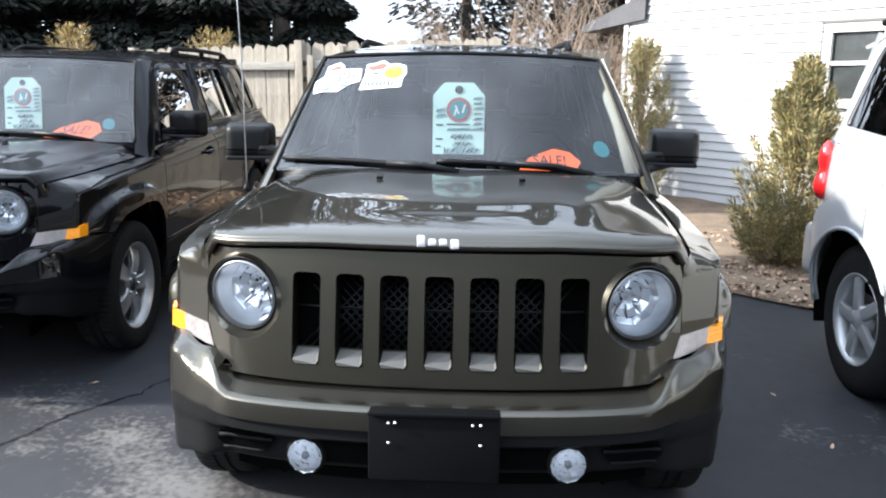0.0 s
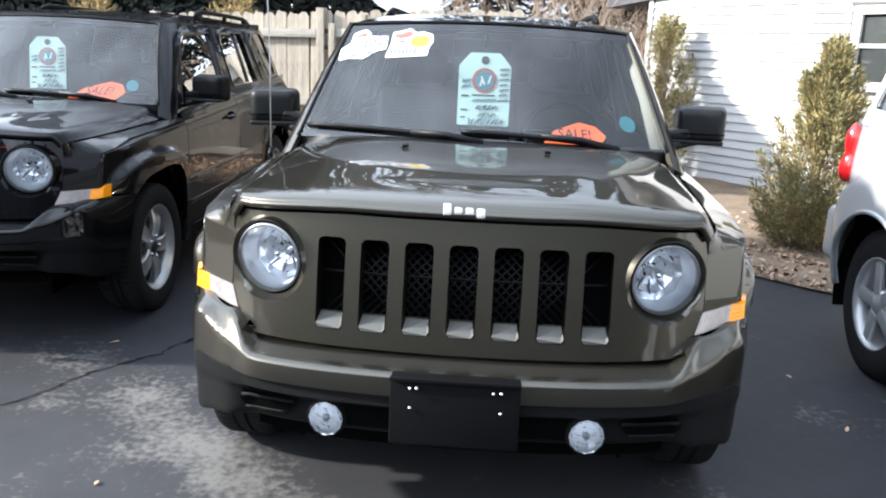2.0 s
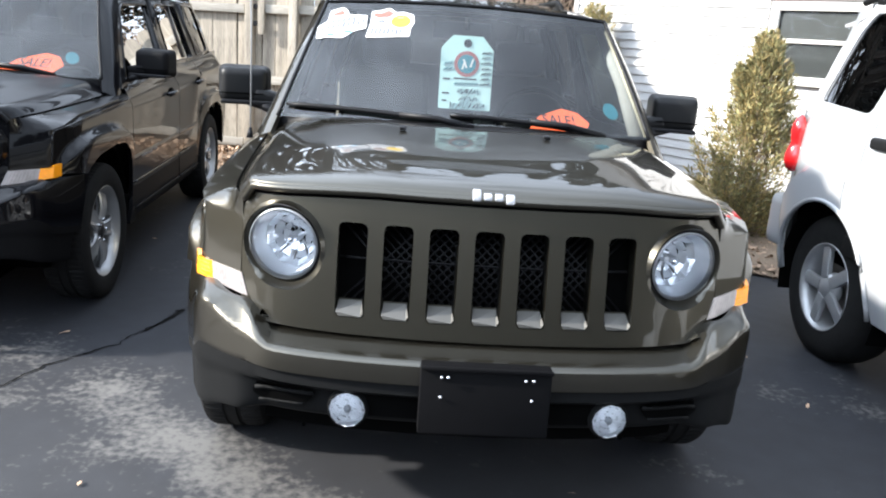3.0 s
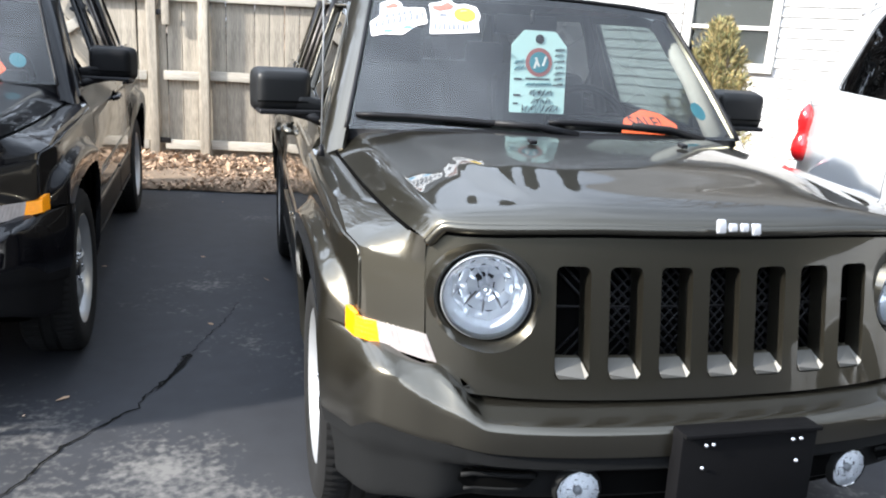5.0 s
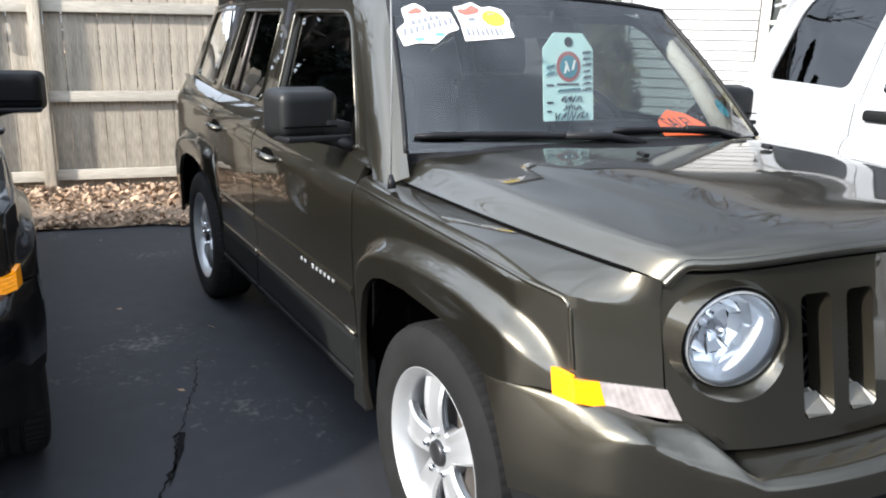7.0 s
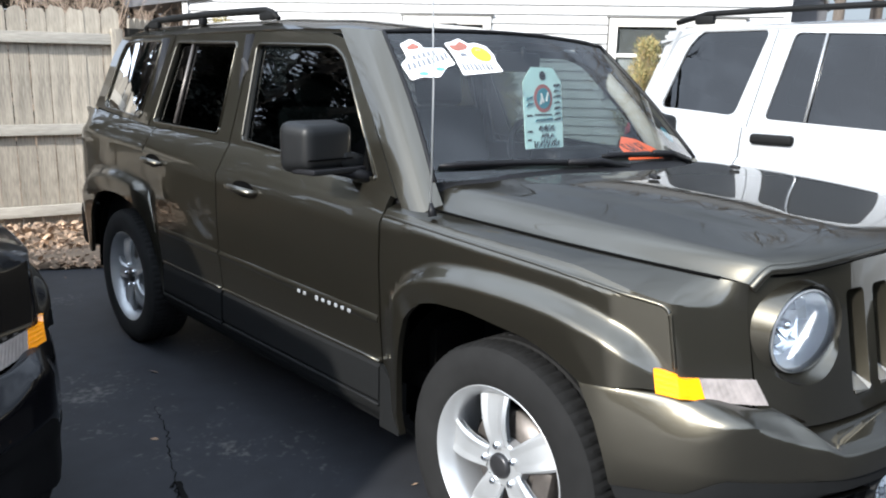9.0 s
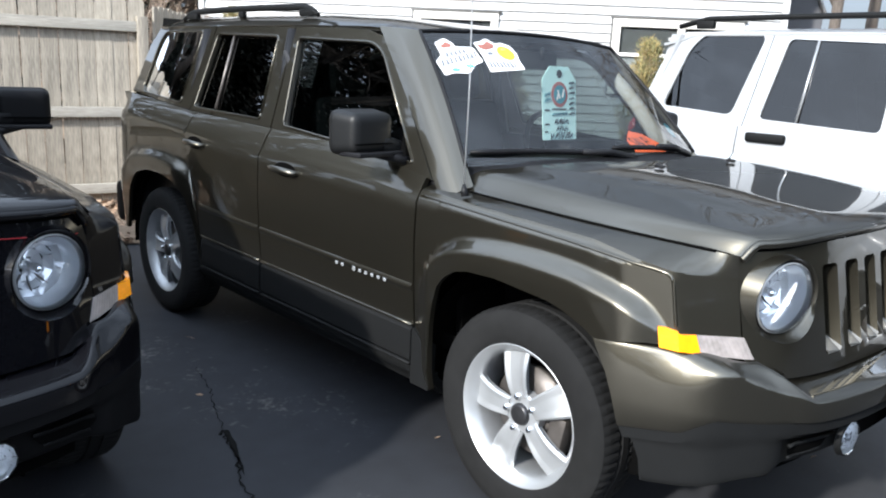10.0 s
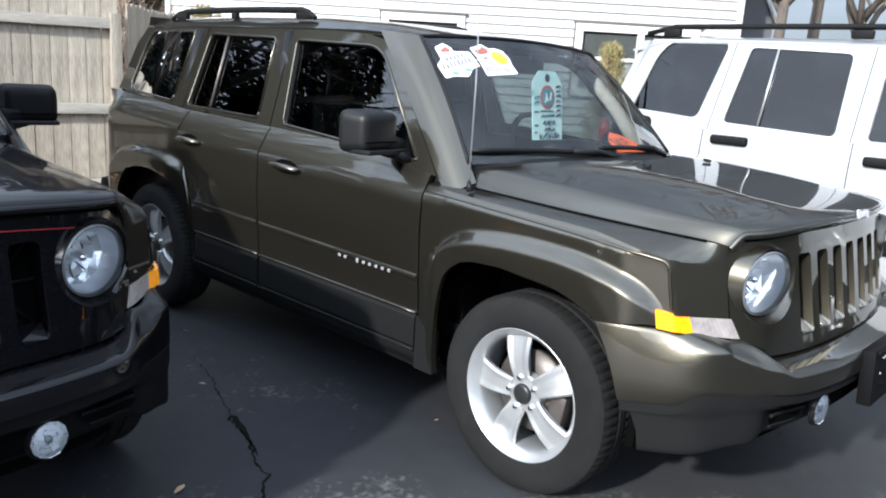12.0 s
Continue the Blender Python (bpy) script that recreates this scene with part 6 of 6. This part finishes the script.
# woods behind the fence and across the street, seen past the cars and in the paint and glass
wood = conifer(-11, 17.5, 11, 3.4, 71, count=9500, fat=0.34, label="dark spruce tree in the woods around the lot")
rnd = random.Random(70)
spots = [(x, rnd.uniform(17, 20)) for x in (-26, -22, -18, -14.5, -12.8, -9.3, -7.5, -6.2)]
spots += [(x, rnd.uniform(-20, -17)) for x in range(-32, 33, 3)] + [(x + 1.4, rnd.uniform(-24, -21)) for x in range(-32, 33, 3)]
spots += [(rnd.uniform(-36, -32), y) for y in (-18, -15, -12, 12, 15, 18)] + [(rnd.uniform(24, 28), y) for y in (-18, -13, -8)]
spots += [(11, 16), (14, 17), (8, 17.5)]
spots += [(rnd.uniform(-23, -20), y) for y in (-4.5, -2, 0.5, 3, 5.5, 8, 10.5, 13)]
north = [(-0.5, 22), (2.2, 22.5), (4.4, 22.5), (5.8, 21.5), (7.4, 22), (9.2, 21), (3.3, 18.2), (4.8, 17.6), (6.3, 18.4), (7.7, 17.3)]
for x, y in spots + north:
    sc = rnd.uniform(0.50, 0.62) if y < 0 or (x < -19 and y < 15) else rnd.uniform(0.85, 1.05) if x < -5.5 else rnd.uniform(0.5, 0.75)
    if y > 20.5:
        sc = rnd.uniform(0.9, 1.1)
    wide = 2.1 if y < -15 else 1.4 if x < -29 or (x < -19 and y < 15) else 1.0
    c = copy_thing(wood, pose(x, y, 0, 0, 0, rnd.uniform(0, 360)))
    c.scale = (wide, wide, sc)
# tall bare trees across the street, behind the fence and behind the house
for i, (x, y, h) in enumerate(((-9, -17, 8), (-3, -21, 9), (4, -19, 8), (11, -18, 8), (-30, 9, 11), (-33, -9, 11), (-4.9, 17.5, 16), (-3.7, 16.4, 14), (-5.7, 18.6, 17), (-4.0, 20.0, 17), (-6.3, 16.6, 15), (-21, 16, 14),
                               (14.5, 19.5, 17), (17, 17, 18), (19, 14, 17), (21, 11.5, 18), (20, 8.5, 16), (22.5, 6.0, 18), (21.5, 2.6, 16), (23, -0.6, 17), (24, 9.0, 19), (26.5, 3.8, 19), (25, -4, 17), (16.5, 12.5, 15))):
    bare_tree(x, y, h, 60 + i, r=h * (0.010 if x > 9 else 0.014))


# ---- the white sport utility vehicle ----
def white_suv(m):
    car = thing("parked_suv", "white older sport utility vehicle with tinted windows", "car", m, "parked cars")
    base = poly([(0.30, 0.84), (0.45, 0.88), (0.62, 0.905), (0.85, 0.915), (1.05, 0.905), (1.16, 0.890)])
    arch = lambda yc: (lambda y: 0.365 + math.sqrt(max(0.0, 0.43**2 - (y - yc) ** 2)) if abs(y - yc) < 0.43 else 0.365)
    HF, HR = 0.82, 3.47
    low = lambda y: max(0.34, arch(HF)(y) if abs(y - HF) < 0.43 else 0.34, arch(HR)(y) if abs(y - HR) < 0.43 else 0.34)

    def sx(y, z):
        x = base(z)
        for yc in (HF, HR):
            d = math.hypot(y - yc, (z - 0.365) * 0.95)
            x += 0.052 * ss(0.615, 0.575, d)
        x -= 0.10 * ss(3.75, 4.13, y) ** 2 + 0.22 * ss(0.5, 0.0, y) ** 2
        return x

    gx = lambda z: 0.885 - (z - 1.16) * 0.26
    for s in (-1, 1):
        for nm, y0, y1 in (("fender", 0.02, 1.20), ("front_door", 1.206, 2.445), ("rear_door", 2.451, 3.33), ("quarter_panel", 3.336, 4.13)):
            n = 40 if nm in ("fender", "quarter_panel") else 14
            bm = grid(lambda a, b: Vector((s * sx(lerp(y0, y1, a), lerp(low(lerp(y0, y1, a)), 1.16, b)), lerp(y0, y1, a), lerp(low(lerp(y0, y1, a)), 1.16 if nm != "fender" else 1.06, b))), n, 12)
            pan = part(nm, thick(outward(bm, (0, 2.2, 0.7)), 0.02), WHITE, car, angle=38)
            if nm.endswith("door"):
                hy, hz = (2.26, 1.07) if nm == "front_door" else (3.15, 1.105)
                part("handle", box((s * (sx(hy, hz) + 0.012), hy, hz), (0.045, 0.235, 0.054), (0, 0, 0), 0.022, seg=5), CLAD, pan, "dark grey handle")
                part("rub_strip", box((s * (sx(2.2, 0.62) + 0.008), (y0 + y1) / 2, 0.62), (0.02, y1 - y0 - 0.01, 0.09), (0, 0, 0), 0.006), CLAD, pan)
        for nm, frame, hole in (("front_window", [(1.35, 1.16), (2.465, 1.16), (2.445, 1.70), (1.80, 1.68)], [(1.55, 1.19), (2.385, 1.178), (2.37, 1.65), (1.86, 1.63)]),
                                ("rear_window", [(2.471, 1.16), (3.31, 1.16), (3.245, 1.71), (2.451, 1.70)], [(2.556, 1.184), (3.22, 1.212), (3.15, 1.669), (2.56, 1.645)]),
                                ("quarter_window", [(3.316, 1.16), (4.11, 1.16), (3.99, 1.50), (3.84, 1.71), (3.251, 1.71)], [(3.40, 1.222), (3.885, 1.252), (3.775, 1.60), (3.70, 1.690), (3.295, 1.690)])):
            hole = rounded(hole, 0.045 if nm == "quarter_window" else 0.035)
            sk = lambda y, z: Vector((s * (gx(z) - 0.10 * ss(3.6, 4.22, y) ** 2), y, z))
            fr = part("window_frame", thick(outward(sheet(frame, [hole], sk, 0.06, 0.12), (0, 2.2, 1.2)), 0.02), WHITE, car, angle=50)
            part("window_pane", sheet(hole, [], lambda y, z: sk(y, z) - Vector((s * 0.008, 0, 0)), 0.1, 0.3), PRIVACY, fr)
            part("window_seal", wall_loop(hole, lambda y, z: sk(y, z) + Vector((s * 0.004, 0, 0)), lambda y, z: sk(y, z) - Vector((s * 0.010, 0, 0))), DARK, fr)
        part("window_divider", tube([(s * (gx(1.2) + 0.0), 3.00, 1.205), (s * gx(1.66), 2.985, 1.66)], 0.008, 6), ALLOY, car)
        # arch moulding, lamp, wheels
        for yc in (HF, HR):
            pts = [(s * (sx(yc + 0.43 * math.cos(t), 0.365 + 0.43 * math.sin(t)) + 0.004), yc + 0.43 * math.cos(t), 0.365 + 0.43 * math.sin(t)) for t in np.linspace(-0.05, math.pi + 0.05, 28)]
            part("arch_edge", tube(pts, 0.012, 6), WHITE, car)
            bm = grid(lambda a, b: Vector((s * lerp(0.52, 0.89, b), yc + 0.45 * math.cos(math.pi * lerp(-0.1, 1.1, a)), 0.365 + 0.45 * math.sin(math.pi * lerp(-0.1, 1.1, a)))), 18, 2)
            part("wheel_well", bm, VOID, car)
            wm = pose(s * 0.885, yc, 0.365, 0, 90 * s, 0)
            wh = new("wheel")
            wh.parent = car
            bm = lathe([(0.205, -0.21), (0.30, -0.225), (0.35, -0.20), (0.366, -0.16), (0.368, -0.11), (0.366, -0.05), (0.350, -0.01), (0.31, 0.008), (0.25, 0.008), (0.215, 0.0)], wm, 72)
            part("tyre", bm, RUBBER, wh)
            rim = part("rim", lathe([(0.2, -0.16), (0.19, -0.05), (0.2, -0.02), (0.212, 0.002), (0.220, 0.004), (0.222, -0.01)], wm, 60), ALLOY, wh, "silver alloy rim")
            for k in range(5):
                a = 2 * math.pi * k / 5 + 0.3
                bm = box((0.125, 0, -0.022), (0.16, 0.062, 0.03), (0, 4, 0), 0.012)
                bmesh.ops.transform(bm, matrix=wm @ pose(0, 0, 0, 0, 0, math.degrees(a)), verts=bm.verts[:])
                part("spoke", bm, ALLOY, rim)
            part("hub", lathe([(0.0005, 0.006), (0.03, 0.003), (0.045, -0.008), (0.07, -0.014), (0.075, -0.06)], wm, 32), ALLOY, rim)
            part("brake_disc", disc(0.15, wm, 36, h=-0.09), STEEL, wh)
            # added black disc for the shaded depth behind this rim
            part("wheel_shade_disc", disc(0.2, wm, 36, h=-0.14), VOID, wh)
        part("tail_light", lathe([(0.001, 1.165), (0.022, 1.145), (0.038, 1.11), (0.043, 1.07), (0.037, 1.03), (0.032, 1.01), (0.042, 0.98), (0.054, 0.94), (0.054, 0.905), (0.042, 0.87), (0.02, 0.85), (0.001, 0.845)], pose(s * 0.832, 4.09, 0), 28), REDLENS, car, "red tail light with two stacked bulges")
        pts = [(s * 0.70, lerp(1.55, 3.80, k / 24), 1.79 + 0.008 * math.sin(math.pi * k / 24)) for k in range(25)]
        pts[0], pts[-1] = (s * 0.71, 1.48, 1.745), (s * 0.71, 3.90, 1.745)
        rail = part("roof_rail", tube(pts, 0.017, 8), CLAD, car, "dark grey roof rail")
        for y in (1.6, 2.55, 3.72):
            part("rail_foot", box((s * 0.705, y, 1.755), (0.04, 0.12, 0.05), (0, 0, 0), 0.012), CLAD, rail)
        part("door_mirror", box((s * 1.0, 1.50, 1.17), (0.2, 0.12, 0.15), (0, 0, 0), 0.035), CLAD, car)
    rz = lambda y: poly([(1.75, 1.705), (2.0, 1.735), (2.6, 1.758), (3.5, 1.758), (3.78, 1.735), (4.0, 1.67)])(y)
    rfn = lambda a, b: Vector(((2 * a - 1) * 0.752, lerp(1.74, 3.98, b), rz(lerp(1.74, 3.98, b)) - (rz(lerp(1.74, 3.98, b)) - 1.70 + 0.06 * ss(3.72, 3.98, lerp(1.74, 3.98, b))) * abs(2 * a - 1) ** 3.2))
    part("roof", thick(outward(grid(rfn, 24, 24), (0, 2.8, 0.6)), 0.015), WHITE, car)
    part("tailgate", grid(lambda a, b: Vector((lerp(-0.815, 0.815, a), lerp(4.15, 4.12, b) - 0.02 * abs(2 * a - 1) ** 3, lerp(0.62, 1.18, b))), 16, 8), WHITE, car)
    part("rear_glass", grid(lambda a, b: Vector((lerp(-0.74, 0.74, a) * lerp(1, 0.9, b), lerp(4.11, 4.00, b) - 0.06 * abs(2 * a - 1) ** 3, lerp(1.18, 1.68, b))), 16, 8), PRIVACY, car)
    for s in (-1, 1):
        part("rear_pillar", thick(outward(grid(lambda a, b: Vector((s * lerp(0.70, lerp(0.80, 0.76, a), b) * 1.0, lerp(lerp(4.10, 3.96, a), lerp(4.06, 3.85, a), b), lerp(1.16, 1.70, a))), 10, 5), (0, 3.5, 1.3)), 0.02), WHITE, car)
    bm = box((0, 4.15, 0.56), (1.70, 0.22, 0.30), (0, 0, 0), 0.06, seg=4)
    part("rear_bumper", bm, WHITE, car, "painted rear bumper")
    part("bumper_step", box((0, 4.17, 0.70), (1.5, 0.16, 0.03), (0, 0, 0), 0.01), CLAD, car)
    part("hood", grid(lambda a, b: Vector(((2 * a - 1) * 0.80, lerp(0.05, 1.25, b), lerp(1.0, 1.10, b) - 0.03 * abs(2 * a - 1) ** 3)), 16, 10), WHITE, car)
    part("windshield", grid(lambda a, b: Vector(((2 * a - 1) * lerp(0.80, 0.70, b), lerp(1.25, 1.76, b), lerp(1.12, 1.70, b))), 10, 8), WINDSHIELD, car)
    part("front_bumper", box((0, 0.08, 0.52), (1.70, 0.26, 0.34), (0, 0, 0), 0.07), WHITE, car)
    part("nose_panel", box((0, 0.12, 0.84), (1.5, 0.12, 0.34), (0, 0, 0), 0.04), WHITE, car)
    # added black block fills the lower cabin in place of its shade
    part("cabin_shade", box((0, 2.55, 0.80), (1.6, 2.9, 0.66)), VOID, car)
    part("headliner", box((0, 2.9, 1.67), (1.35, 2.2, 0.02)), SEATLIGHT, car)
    for y in (2.1, 3.0):
        for x in (-0.38, 0.38):
            part("seat_back", box((x, y, 1.25), (0.44, 0.14, 0.42), (-12, 0, 0), 0.05), SEAT, car)
    return car


# ---- the cars ----
suv("dark olive-green metallic compact utility vehicle with price tag", GREEN, pose(0, 0, 0))
suv("glossy black compact utility vehicle with red pinstripe and price tag", BLACK, pose(-2.55, 1.21, 0, 0, 0, 2.5), dressed=False, pinstripe=True, clad=BLACKCLAD)
white_suv(pose(2.76, -1.68, -0.01))
